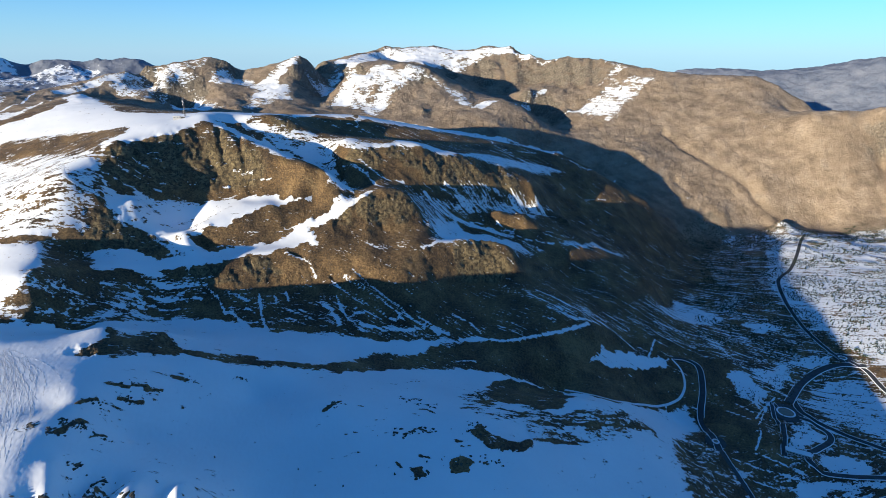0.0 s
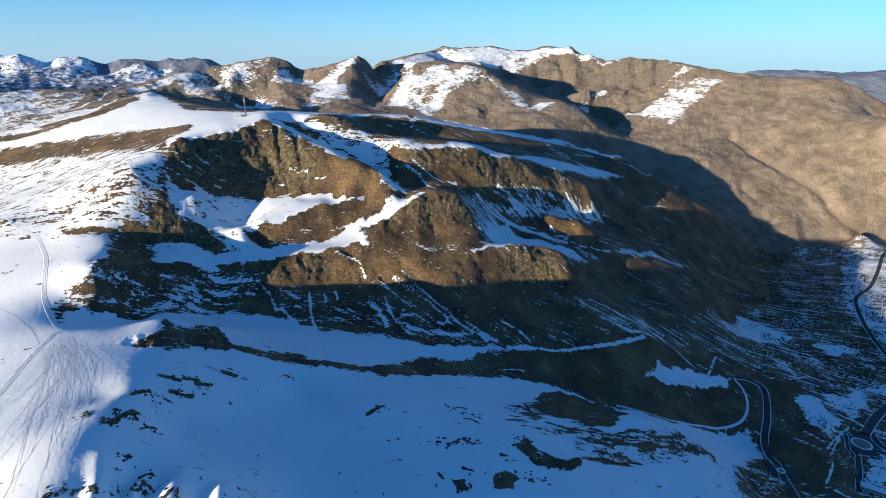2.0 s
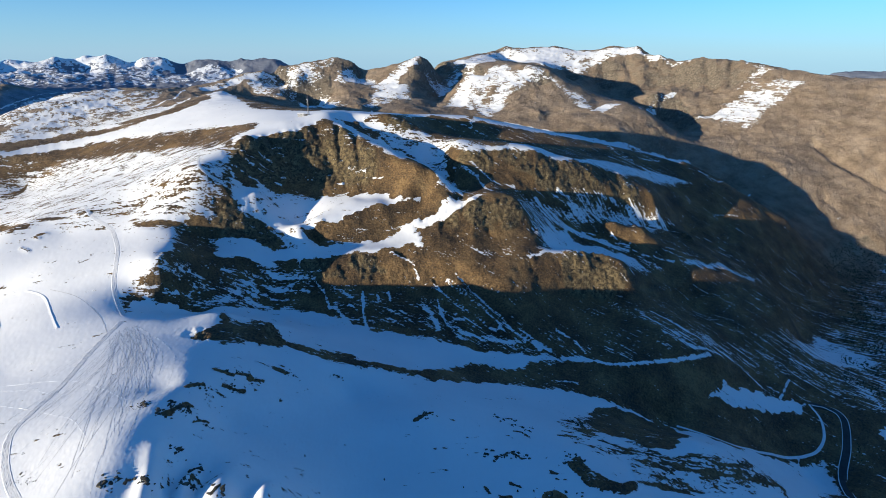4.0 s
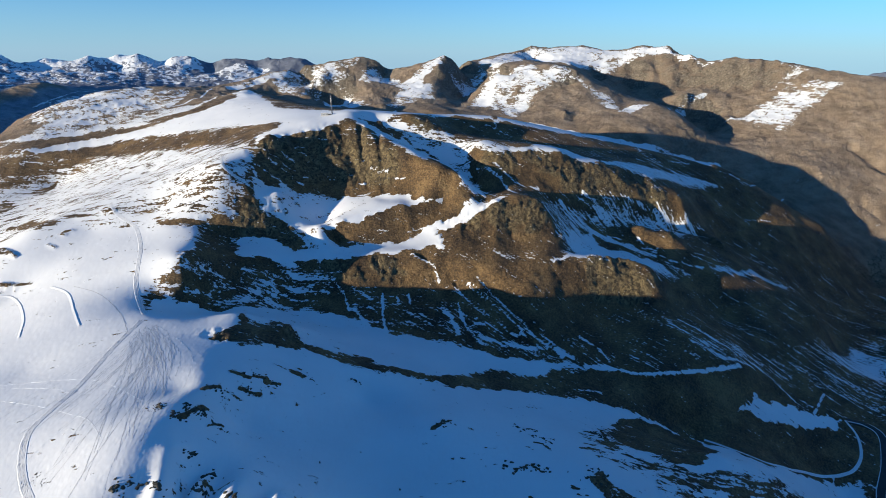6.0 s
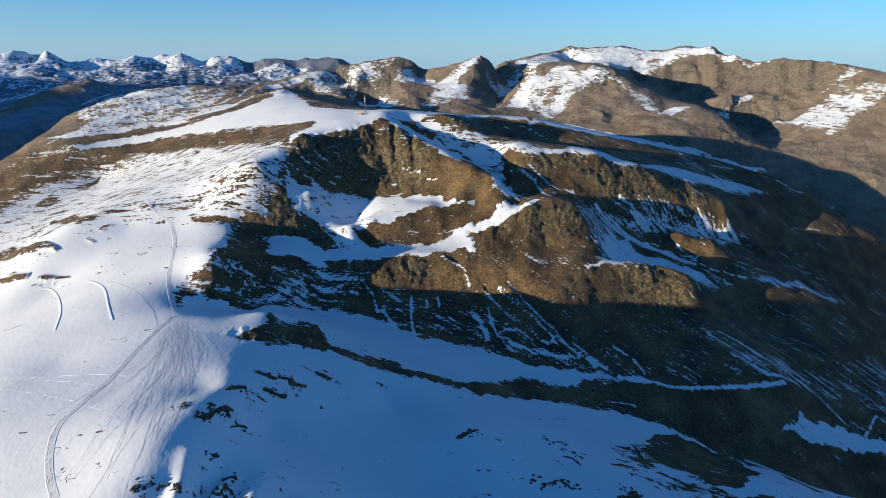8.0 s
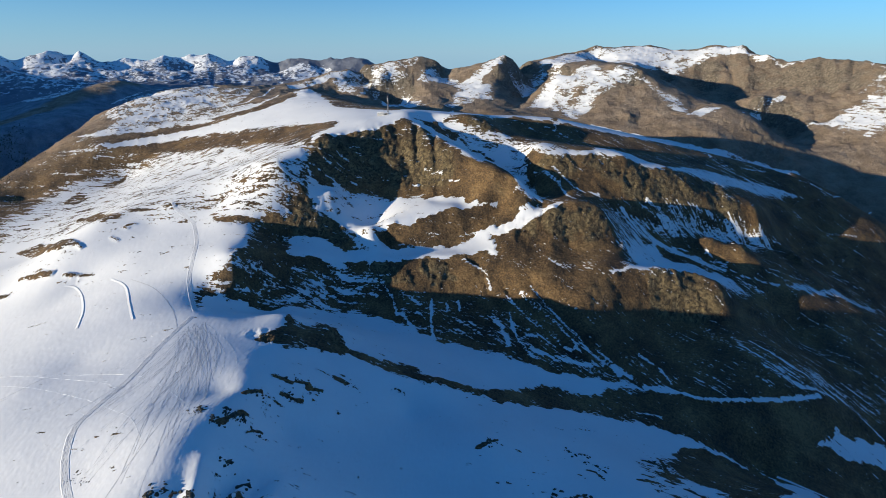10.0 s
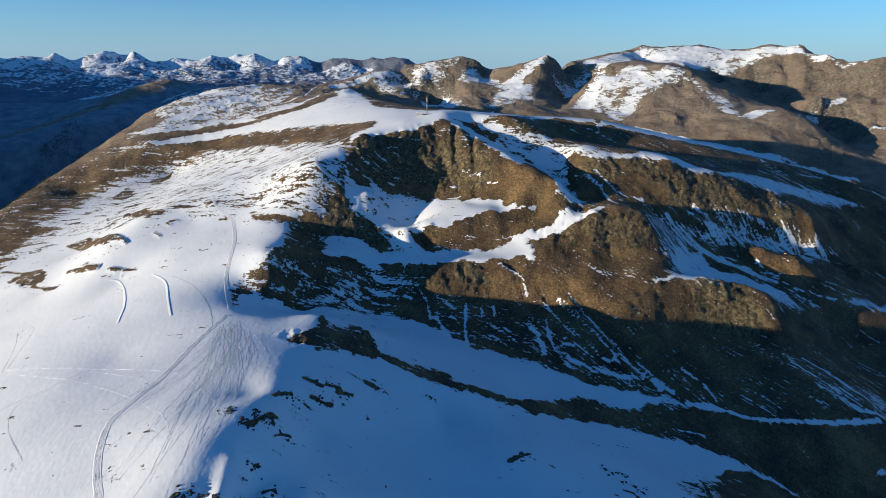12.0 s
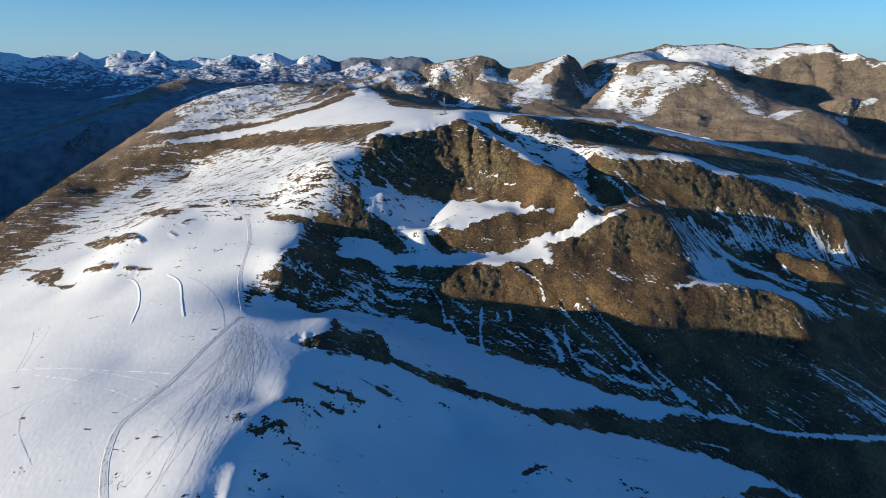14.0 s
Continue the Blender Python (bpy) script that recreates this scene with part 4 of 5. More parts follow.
def craggy(x, y):
    """How rocky the ground is: 1 on the crags, 0 on grass."""
    f = np.zeros(x.shape)
    wx, wy = x + 9 * perlin(x / 23, y / 23), y + 9 * perlin(x / 23 + 31, y / 23)
    for cx, cy, wide, deep in CRAGS:
        f = np.maximum(f, 1 - smooth(0.55, 1.15, np.hypot((wx - cx) / wide, (wy - cy) / deep)))
    return f


def land(x, y):
    """Height, rockiness and snow cover of the ground at x, y."""
    h, gx, gy = shape(x, y)
    steep = np.hypot(gx, gy)
    r = np.hypot(x, y)
    far = smooth(1400, 1900, r)
    held = cover(x, y)
    rocky = craggy(x, y)
    open_ground = 0.15 + 0.85 * smooth(0.9, -0.4, held)
    rock = smooth(0.35, 0.9, steep) * open_ground
    q = y + 0.9 * h
    h = h + fbm(x, y, 160, 3) * (0.5 + 5 * smooth(0.1, 0.5, steep) * open_ground) * (1 - 0.6 * far)
    # hummocks on the open slopes, gullies and broken facets on the crags
    h += fbm(x, q, 60, 4, 0.45, True) * (0.12 + 3.2 * rock) * (1 - far)
    h += (fbm(x + 0.75 * y, 0.40 * q, 34, 4, 0.6, True) * 2.2 + fbm(x, q, 14, 3, 0.75, True) * 1.9) * rocky * (1 - far) * (0.35 + 0.65 * open_ground)
    # ribs and couloirs of the far mountains
    crags = np.maximum(smooth(0.6, 0.95, steep) * smooth(1000, 700, x), 0.8 * smooth(2080, 2350, y) * smooth(900, 600, x) * smooth(150, 320, x)) * (1 - 0.7 * smooth(-0.2, 0.8, held))
    range_far = smooth(3000, 3500, r)
    big, mid = fbm(x, 0.7 * q, 230, 4, 0.5, True), fbm(x, q, 74, 4, 0.55, True)
    h += far * (1 - range_far) * (big * (3.0 + 7 * crags) + mid * (3.2 + 6 * crags))
    h += range_far * (fbm(x, y, 420, 3, 0.5, True) * 9 + fbm(x, y, 190, 4, 0.6, True) * 9)
    held = held + far * (0.15 - 0.8 * big - 1.0 * mid) * smooth(-1.1, -0.3, held) - 0.7 * far * smooth(-0.7, -1.1, held)
    h += fbm(x, q, 9, 3) * (0.03 + 0.5 * rock + 0.5 * rocky) * (1 - far)
    for path, depth, width in CUTS:
        near, d = near_line(path, x, y, 3 * width)
        h[near] -= depth * np.exp(-(d / width) ** 2)
    for mx, my, up, wide, long in MOUNDS:
        h += up * np.exp(-((x - mx + 0.25 * (y - my)) / wide) ** 2 - ((y - my) / long) ** 2)
    for (px, py, reach), level in zip(PADS, PAD_LEVELS):
        f = 1 - smooth(reach, 1.7 * reach, np.hypot(x - px, y - py))
        h = h * (1 - f) + level * f
    return h, np.maximum(rocky * (1 - far), far * np.maximum(crags, 0.55 * smooth(1000, 500, x))), held


def polar(r0, r1, rows, a0, a1, cols, centre=(0.0, -120.0)):
    r = np.exp(np.linspace(math.log(r0), math.log(r1), rows))
    a = np.radians(np.linspace(a0, a1, cols))
    rr, aa = np.meshgrid(r, a, indexing="ij")
    return centre[0] - rr * np.sin(aa), centre[1] + rr * np.cos(aa)


def valley_haze(x, y):
    """Where blue haze is painted over the western valley forest: 1 inside, 0 on the plateau and along the brown spur.
    """
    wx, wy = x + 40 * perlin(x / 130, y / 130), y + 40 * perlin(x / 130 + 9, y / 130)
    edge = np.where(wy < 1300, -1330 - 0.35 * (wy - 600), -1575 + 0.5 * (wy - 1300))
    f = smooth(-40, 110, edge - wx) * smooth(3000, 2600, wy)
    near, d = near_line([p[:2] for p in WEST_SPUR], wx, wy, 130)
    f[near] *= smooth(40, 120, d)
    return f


def sheet(name, x, y, material):
    rows, cols = x.shape
    h, rocky, held = land(x.ravel(), y.ravel())
    co = np.stack([x.ravel(), y.ravel(), h], 1).astype(np.float32)
    i = np.arange(rows * cols).reshape(rows, cols)
    quads = np.stack([i[:-1, :-1], i[:-1, 1:], i[1:, 1:], i[1:, :-1]], -1).reshape(-1, 4)[:, ::-1]
    me = bpy.data.meshes.new(name)
    me.vertices.add(len(co))
    me.vertices.foreach_set("co", co.ravel())
    me.loops.add(quads.size)
    me.loops.foreach_set("vertex_index", quads.ravel().astype(np.int32))
    me.polygons.add(len(quads))
    me.polygons.foreach_set("loop_start", np.arange(0, quads.size, 4, dtype=np.int32))
    me.polygons.foreach_set("use_smooth", np.ones(len(quads), bool))
    me.update(calc_edges=True)
    snow = me.attributes.new("snow", "FLOAT", "POINT")
    snow.data.foreach_set("value", held.astype(np.float32))
    far_haze = me.attributes.new("far_haze", "FLOAT", "POINT")
    far_haze.data.foreach_set("value", smooth(1500, 1850, np.hypot(x.ravel(), y.ravel())).astype(np.float32))
    wood = me.attributes.new("wood", "FLOAT", "POINT")
    wood.data.foreach_set("value", valley_haze(x.ravel(), y.ravel()).astype(np.float32))
    crag = me.attributes.new("crag", "FLOAT", "POINT")
    crag.data.foreach_set("value", rocky.astype(np.float32))
    me.materials.append(material)
    return new(name, me)


# ---- materials ----
def node_material(name):
    m = bpy.data.materials.new(name)
    m.use_nodes = True
    return m, m.node_tree.nodes, m.node_tree.links, m.node_tree.nodes["Principled BSDF"]


def noise_node(nodes, links, vector, scale, detail, rough=0.5, stretch=(1, 1, 1), turn=0):
    if turn:
        turned = nodes.new("ShaderNodeMapping")
        turned.inputs["Rotation"].default_value = (0, 0, radians(turn))
        links.new(vector, turned.inputs["Vector"])
        vector = turned.outputs[0]
    mapping = nodes.new("ShaderNodeMapping")
    mapping.inputs["Scale"].default_value = stretch
    links.new(vector, mapping.inputs["Vector"])
    n = nodes.new("ShaderNodeTexNoise")
    n.inputs["Scale"].default_value, n.inputs["Detail"].default_value, n.inputs["Roughness"].default_value = scale, detail, rough
    links.new(mapping.outputs[0], n.inputs["Vector"])
    return n.outputs["Fac"]


def maths(nodes, links, op, a, b=None, c=None, clamp=False):
    n = nodes.new("ShaderNodeMath")
    n.operation, n.use_clamp = op, clamp
    for i, v in enumerate((a, b, c)):
        if v is None:
            continue
        if isinstance(v, (int, float)):
            n.inputs[i].default_value = v
        else:
            links.new(v, n.inputs[i])
    return n.outputs[0]


def ramp(nodes, links, fac, stops):
    n = nodes.new("ShaderNodeValToRGB")
    while len(n.color_ramp.elements) < len(stops):
        n.color_ramp.elements.new(0.5)
    for e, (p, c) in zip(n.color_ramp.elements, stops):
        e.position, e.color = p, (*c, 1)
    links.new(fac, n.inputs["Fac"])
    return n.outputs["Color"]


def blend(nodes, links, fac, a, b):
    n = nodes.new("ShaderNodeMix")
    n.data_type = "RGBA"
    for k, v in (("Factor", fac), ("A", a), ("B", b)):
        if isinstance(v, (int, float)):
            n.inputs[k].default_value = v
        elif isinstance(v, tuple):
            n.inputs[k].default_value = (*v, 1)
        else:
            links.new(v, n.inputs[k])
    return n.outputs["Result"]


def ground_material():
    """Brown winter grass and grey rock under wind-packed snow, broken up along the contour."""
    m, nodes, links, bsdf = node_material("alpine_ground")
    geo = nodes.new("ShaderNodeNewGeometry")
    place = geo.outputs["Position"]
    sep = nodes.new("ShaderNodeSeparateXYZ")
    links.new(geo.outputs["Normal"], sep.inputs[0])
    up = sep.outputs["Z"]
    held = nodes.new("ShaderNodeAttribute")
    held.attribute_name = "snow"
    streak = noise_node(nodes, links, place, 0.075, 5, 0.6, (0.28, 1, 1.6), -18)
    clump = noise_node(nodes, links, place, 0.035, 4, 0.55)
    grain = noise_node(nodes, links, place, 0.30, 4, 0.62, (0.6, 1, 1), -18)
    thread = noise_node(nodes, links, place, 0.16, 3, 0.6, (0.10, 1, 0.6), -18)
    broad = noise_node(nodes, links, place, 0.012, 4)
    # runnels down the eastern slopes, drifts along the contour on the plateau
    across = nodes.new("ShaderNodeSeparateXYZ")
    links.new(place, across.inputs[0])
    east = maths(nodes, links, "MULTIPLY_ADD", across.outputs["X"], 0.006, 1.9, clamp=True)
    runnel = noise_node(nodes, links, place, 0.11, 5, 0.65, (0.13, 1, 0), 15)
    wisp = noise_node(nodes, links, place, 0.27, 3, 0.6, (0.08, 1, 0), 21)
    east = maths(nodes, links, "MULTIPLY", east, maths(nodes, links, "MULTIPLY_ADD", across.outputs["Y"], 0.008, -4.6, clamp=True))
    streak = blend(nodes, links, east, streak, runnel)
    thread = blend(nodes, links, east, thread, wisp)
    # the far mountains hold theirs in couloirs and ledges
    far_haze_at = nodes.new("ShaderNodeAttribute")
    far_haze_at.attribute_name = "far_haze"
    ledge = noise_node(nodes, links, place, 0.018, 7, 0.62, (1, 0.6, 0.8), 35)
    couloir = noise_node(nodes, links, place, 0.06, 6, 0.65, (1, 0.25, 0.5), 50)
    streak = blend(nodes, links, far_haze_at.outputs["Fac"], streak, ledge)
    thread = blend(nodes, links, far_haze_at.outputs["Fac"], thread, couloir)
    # cover, broken up along the contour, less on steep ground
    v = held.outputs["Fac"]
    for n, amount in ((streak, 4.8), (clump, 2.2), (grain, 4.6), (thread, 4.2)):
        v = maths(nodes, links, "MULTIPLY_ADD", maths(nodes, links, "SUBTRACT", n, 0.5), amount, v)
    fine = noise_node(nodes, links, place, 0.085, 5, 0.65, (0.30, 1, 2.2), 28)
    fine = maths(nodes, links, "MULTIPLY", maths(nodes, links, "SUBTRACT", fine, 0.5), far_haze_at.outputs["Fac"])
    fine = maths(nodes, links, "MULTIPLY", fine, maths(nodes, links, "MULTIPLY_ADD", held.outputs["Fac"], 1.6, 1.5, clamp=True))
    v = maths(nodes, links, "MULTIPLY_ADD", fine, 7.5, v)
    v = maths(nodes, links, "MULTIPLY_ADD", maths(nodes, links, "SUBTRACT", up, 0.86), 1.8, v)
    snow = maths(nodes, links, "MULTIPLY_ADD", v, 4.0, 0.5, clamp=True)
    tuft = noise_node(nodes, links, place, 0.35, 6, 0.7)
    patchy = noise_node(nodes, links, place, 0.022, 7, 0.6)
    tone = maths(nodes, links, "MULTIPLY_ADD", maths(nodes, links, "SUBTRACT", tuft, 0.5), 1.1, patchy)
    bush = noise_node(nodes, links, place, 0.8, 4, 0.7)
    tone = maths(nodes, links, "MULTIPLY_ADD", maths(nodes, links, "SUBTRACT", bush, 0.5), 0.28, tone)
    grass = ramp(nodes, links, tone, [(0.28, (0.030, 0.019, 0.009)), (0.5, (0.120, 0.072, 0.028)), (0.72, (0.252, 0.156, 0.062))])
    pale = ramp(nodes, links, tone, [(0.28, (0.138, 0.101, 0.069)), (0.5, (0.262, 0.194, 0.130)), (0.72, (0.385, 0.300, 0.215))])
    grass = blend(nodes, links, far_haze_at.outputs["Fac"], grass, pale)
    cracks = nodes.new("ShaderNodeTexVoronoi")
    cracks.feature = "DISTANCE_TO_EDGE"
    cracks.inputs["Scale"].default_value = 0.07
    warp = nodes.new("ShaderNodeVectorMath")
    warp.operation = "MULTIPLY_ADD"
    wander = nodes.new("ShaderNodeTexNoise")
    wander.inputs["Scale"].default_value, wander.inputs["Detail"].default_value = 0.06, 7
    links.new(place, wander.inputs["Vector"])
    links.new(wander.outputs["Color"], warp.inputs[0])
    warp.inputs[1].default_value = (34, 34, 16)
    links.new(place, warp.inputs[2])
    links.new(warp.outputs[0], cracks.inputs["Vector"])
    gap = maths(nodes, links, "MULTIPLY", cracks.outputs["Distance"], 4.0, clamp=True)
    lichen = noise_node(nodes, links, place, 0.16, 8, 0.68, (1, 1, 0.8))
    rock = ramp(nodes, links, lichen, [(0.34, (0.036, 0.027, 0.014)), (0.5, (0.130, 0.090, 0.040)), (0.66, (0.27, 0.200, 0.095))])
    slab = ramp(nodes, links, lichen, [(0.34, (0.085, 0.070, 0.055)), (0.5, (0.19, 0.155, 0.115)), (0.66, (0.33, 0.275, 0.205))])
    shards = nodes.new("ShaderNodeTexVoronoi")
    shards.inputs["Scale"].default_value = 0.28
    links.new(warp.outputs[0], shards.inputs["Vector"])
    facet = nodes.new("ShaderNodeSeparateColor")
    links.new(shards.outputs["Color"], facet.inputs[0])
    rock = blend(nodes, links, maths(nodes, links, "MULTIPLY", maths(nodes, links, "SUBTRACT", facet.outputs[0], 0.55, clamp=True), 1.3), rock, (0.30, 0.235, 0.115))
    rock = blend(nodes, links, maths(nodes, links, "MULTIPLY", maths(nodes, links, "SUBTRACT", 0.40, facet.outputs[0], clamp=True), 2.2), rock, (0.030, 0.023, 0.013))
    rock = blend(nodes, links, far_haze_at.outputs["Fac"], rock, slab)
    rock = blend(nodes, links, maths(nodes, links, "MULTIPLY_ADD", gap, 0.25, 0.75), (0.022, 0.017, 0.011), rock)
    crag_at = nodes.new("ShaderNodeAttribute")
    crag_at.attribute_name = "crag"
    stony = maths(nodes, links, "MULTIPLY_ADD", up, -4.0, 2.0)
    stony = maths(nodes, links, "MULTIPLY_ADD", crag_at.outputs["Fac"], 2.2, stony)
    stony = maths(nodes, links, "MULTIPLY_ADD", maths(nodes, links, "SUBTRACT", patchy, 0.5), 4.0, stony, clamp=True)
    bare = blend(nodes, links, stony, grass, rock)
    white = ramp(nodes, links, broad, [(0.3, (0.78, 0.80, 0.83)), (0.7, (0.86, 0.87, 0.89))])
    valley_haze_at = nodes.new("ShaderNodeAttribute")
    valley_haze_at.attribute_name = "wood"
    haze_blue = ramp(nodes, links, tone, [(0.3, (0.125, 0.155, 0.195)), (0.5, (0.215, 0.255, 0.305)), (0.72, (0.33, 0.37, 0.42))])
    bare = blend(nodes, links, valley_haze_at.outputs["Fac"], bare, haze_blue)
    links.new(blend(nodes, links, snow, bare, white), bsdf.inputs["Base Color"])
    bsdf.inputs["Roughness"].default_value = 0.8
    bump = nodes.new("ShaderNodeBump")
    bump.inputs["Strength"].default_value, bump.inputs["Distance"].default_value = 0.9, 3.0
    hump = maths(nodes, links, "MULTIPLY", noise_node(nodes, links, place, 0.10, 9, 0.72), 1.7)
    hump = maths(nodes, links, "MULTIPLY_ADD", maths(nodes, links, "MULTIPLY", gap, stony), 0.12, hump)
    crag = noise_node(nodes, links, place, 0.022, 9, 0.68, (1, 0.7, 0.5), 30)
    hump = maths(nodes, links, "MULTIPLY_ADD", maths(nodes, links, "MULTIPLY", crag, maths(nodes, links, "MULTIPLY", far_haze_at.outputs["Fac"], maths(nodes, links, "MULTIPLY_ADD", crag_at.outputs["Fac"], 0.8, 0.2))), 8.0, hump)
    hump = maths(nodes, links, "MULTIPLY_ADD", maths(nodes, links, "MULTIPLY", facet.outputs[1], stony), 0.55, hump)
    relief = maths(nodes, links, "MULTIPLY", hump, maths(nodes, links, "MULTIPLY_ADD", snow, -0.975, 1.0))
    ripple = noise_node(nodes, links, place, 0.25, 5, 0.6, (0.35, 1, 1), 40)
    relief = maths(nodes, links, "MULTIPLY_ADD", maths(nodes, links, "MULTIPLY", snow, ripple), 0.005, relief)
    relief = maths(nodes, links, "MULTIPLY_ADD", snow, 0.08, relief)
    links.new(relief, bump.inputs["Height"])
    links.new(bump.outputs[0], bsdf.inputs["Normal"])
    return m


GROUND = ground_material()


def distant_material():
    """Rock of the far ranges with haze painted in as grey-blue, and old snow."""
    m, nodes, links, bsdf = node_material("hazed_rock_and_snow")
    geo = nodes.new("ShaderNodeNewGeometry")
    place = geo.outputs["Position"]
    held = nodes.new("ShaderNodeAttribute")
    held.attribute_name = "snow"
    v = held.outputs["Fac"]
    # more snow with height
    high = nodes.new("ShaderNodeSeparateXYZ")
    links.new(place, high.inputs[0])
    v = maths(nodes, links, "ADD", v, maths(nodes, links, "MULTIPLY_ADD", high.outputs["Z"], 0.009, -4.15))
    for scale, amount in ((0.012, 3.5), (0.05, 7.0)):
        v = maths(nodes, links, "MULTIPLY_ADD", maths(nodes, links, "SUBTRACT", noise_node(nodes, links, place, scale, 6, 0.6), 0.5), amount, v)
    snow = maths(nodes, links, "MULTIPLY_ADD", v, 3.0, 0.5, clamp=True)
    hazed_rock = ramp(nodes, links, noise_node(nodes, links, place, 0.01, 8, 0.65), [(0.3, (0.10, 0.125, 0.18)), (0.7, (0.23, 0.245, 0.29))])
    links.new(blend(nodes, links, snow, hazed_rock, (0.78, 0.81, 0.86)), bsdf.inputs["Base Color"])
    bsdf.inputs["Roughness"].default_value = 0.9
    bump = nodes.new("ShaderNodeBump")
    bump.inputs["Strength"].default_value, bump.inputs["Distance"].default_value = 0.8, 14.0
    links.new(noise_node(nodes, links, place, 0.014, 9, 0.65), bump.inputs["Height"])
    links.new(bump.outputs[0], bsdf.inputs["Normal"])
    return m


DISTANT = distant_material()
RINGS = (860, 1150)
GX0, GY0 = polar(250, 4900, *RINGS[:1], -50, 74, RINGS[1])
NEAR_ROWS, FAR_ROWS = 597, 746


def sector(a0, a1):
    """The columns of the sheet between two bearings, in degrees to the left of the flight line."""
    return slice(round((a0 + 50) / 124 * 1149), round((a1 + 50) / 124 * 1149) + 1)


ground = sheet("ground", GX0[:NEAR_ROWS + 1], GY0[:NEAR_ROWS + 1], GROUND)
tagged(ground, "snow and bare brown grass over alpine slopes", "ground", kind="structure")
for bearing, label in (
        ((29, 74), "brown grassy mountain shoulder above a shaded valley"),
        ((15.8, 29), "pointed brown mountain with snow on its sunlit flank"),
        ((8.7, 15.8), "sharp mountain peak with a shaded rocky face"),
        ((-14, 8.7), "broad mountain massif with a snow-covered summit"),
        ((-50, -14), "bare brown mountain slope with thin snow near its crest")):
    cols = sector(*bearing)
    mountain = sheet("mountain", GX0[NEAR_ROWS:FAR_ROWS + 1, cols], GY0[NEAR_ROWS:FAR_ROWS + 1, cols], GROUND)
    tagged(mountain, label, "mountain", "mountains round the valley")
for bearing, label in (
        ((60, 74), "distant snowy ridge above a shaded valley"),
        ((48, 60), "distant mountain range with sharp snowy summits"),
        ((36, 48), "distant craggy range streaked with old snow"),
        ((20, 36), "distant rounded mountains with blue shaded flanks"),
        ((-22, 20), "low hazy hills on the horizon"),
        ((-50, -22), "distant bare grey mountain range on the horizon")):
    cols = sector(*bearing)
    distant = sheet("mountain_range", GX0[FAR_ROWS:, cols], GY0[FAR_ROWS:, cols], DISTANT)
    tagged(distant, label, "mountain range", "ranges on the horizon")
back = sheet("ground_behind", *polar(250, 4900, 70, 74, 310, 100), GROUND)
tagged(back, "snowy slopes behind the flight path", "ground", kind="structure")
under = sheet("ground_below", *polar(5, 250, 30, 0, 360, 90), GROUND)
tagged(under, "snowy bowl under the flight path", "ground", kind="structure")


# ---- made things: plan lines ----
PLATEAU_TRACK = [(-462, 491), (-499, 523), (-520, 544), (-538, 570), (-576, 618), (-622, 664), (-646, 679), (-682, 693), (-721, 720)]
GROOMED_TRACK = [(-323, 240), (-354, 259), (-377, 277), (-399, 301), (-408, 330), (-416, 364), (-437, 420), (-452, 477)]
HILL_TRACK = [(-520, 782), (-532, 778), (-545, 778), (-560, 793), (-577, 819)]
VALLEY_ROAD = [(1073, 1526), (1016, 1458), (935, 1344), (866, 1256), (813, 1204), (781, 1162), (745, 1069), (722, 975), (719, 916), (724, 874), (723, 851)]
LINK_ROAD = [(754, 839), (724, 845), (701, 847), (662, 832), (621, 805), (582, 766), (559, 741)]
LOWER_ROAD = [(552, 703), (571, 690), (580, 673), (571, 656), (540, 636), (515, 620), (505, 603), (515, 592), (549, 589), (602, 589), (653, 584)]
STATION_ROAD = [(575, 756), (565, 717), (580, 698), (606, 671), (628, 654), (642, 642), (680, 617)]
SOUTH_ROAD = [(514, 683), (497, 651), (477, 614)]
PASS_ROAD = [(395, 817), (422, 821), (439, 806), (423, 753), (400, 705), (391, 670), (389, 637)]
PASS_ROAD_LOW = [(388, 629), (382, 594), (383, 565), (385, 527), (391, 504)]
EAST_ROAD = [(736, 855), (746, 826), (740, 773), (742, 715)]
MEADOW_PATH = [(175, 664), (234, 645), (301, 687), (355, 718), (379, 734), (397, 761), (403, 792), (394, 814)]
SNOW_BANK_A = [(-637, 531), (-609, 522), (-584, 509), (-547, 480), (-515, 456)]
SNOW_BANK_B = [(-710, 519), (-691, 519), (-651, 498), (-604, 464), (-571, 431)]
DARK_TRACK_A = [(-541, 281), (-533, 301), (-519, 324), (-514, 352)]
DARK_TRACK_B = [(-432, 252), (-493, 274), (-523, 296), (-515, 321)]
DARK_TRACK_C = [(-631, 344), (-669, 378), (-708, 413), (-722, 419)]
ROCKS_BOWL = [(-289, 413), (-278, 424), (-274, 403), (-267, 430), (-292, 378), (-281, 341), (-266, 345), (-113, 461), (-109, 468), (-286, 340), (-251, 466), (-212, 496)]
ROCKS_SPUR = [(-230, 277), (-236, 297), (-204, 274), (-247, 265), (-267, 263), (-271, 256), (-255, 302), (-285, 343), (-278, 345), (-284, 328), (-305, 335)]
ROCKS_EAST = [(-36, 434), (-18, 443), (-15, 492), (27, 446), (35, 457), (19, 405), (-20, 388), (46, 414), (-37, 502), (43, 548)]
SIDE_ROAD = [(533, 726), (532, 741), (514, 702), (505, 678)]
SLOPE_TREES = [(-2032, 988), (-1335, 845), (-1234, 817), (-1105, 567)]
SLOPE_TREES_HIGH = [(-2025, 1018), (-1967, 1330), (-1333, 952), (-1339, 768)]
DARK_TRACK_D = [(-598, 528), (-539, 512), (-490, 486), (-445, 449)]
DARK_TRACK_E = [(-629, 337), (-689, 381), (-736, 409)]
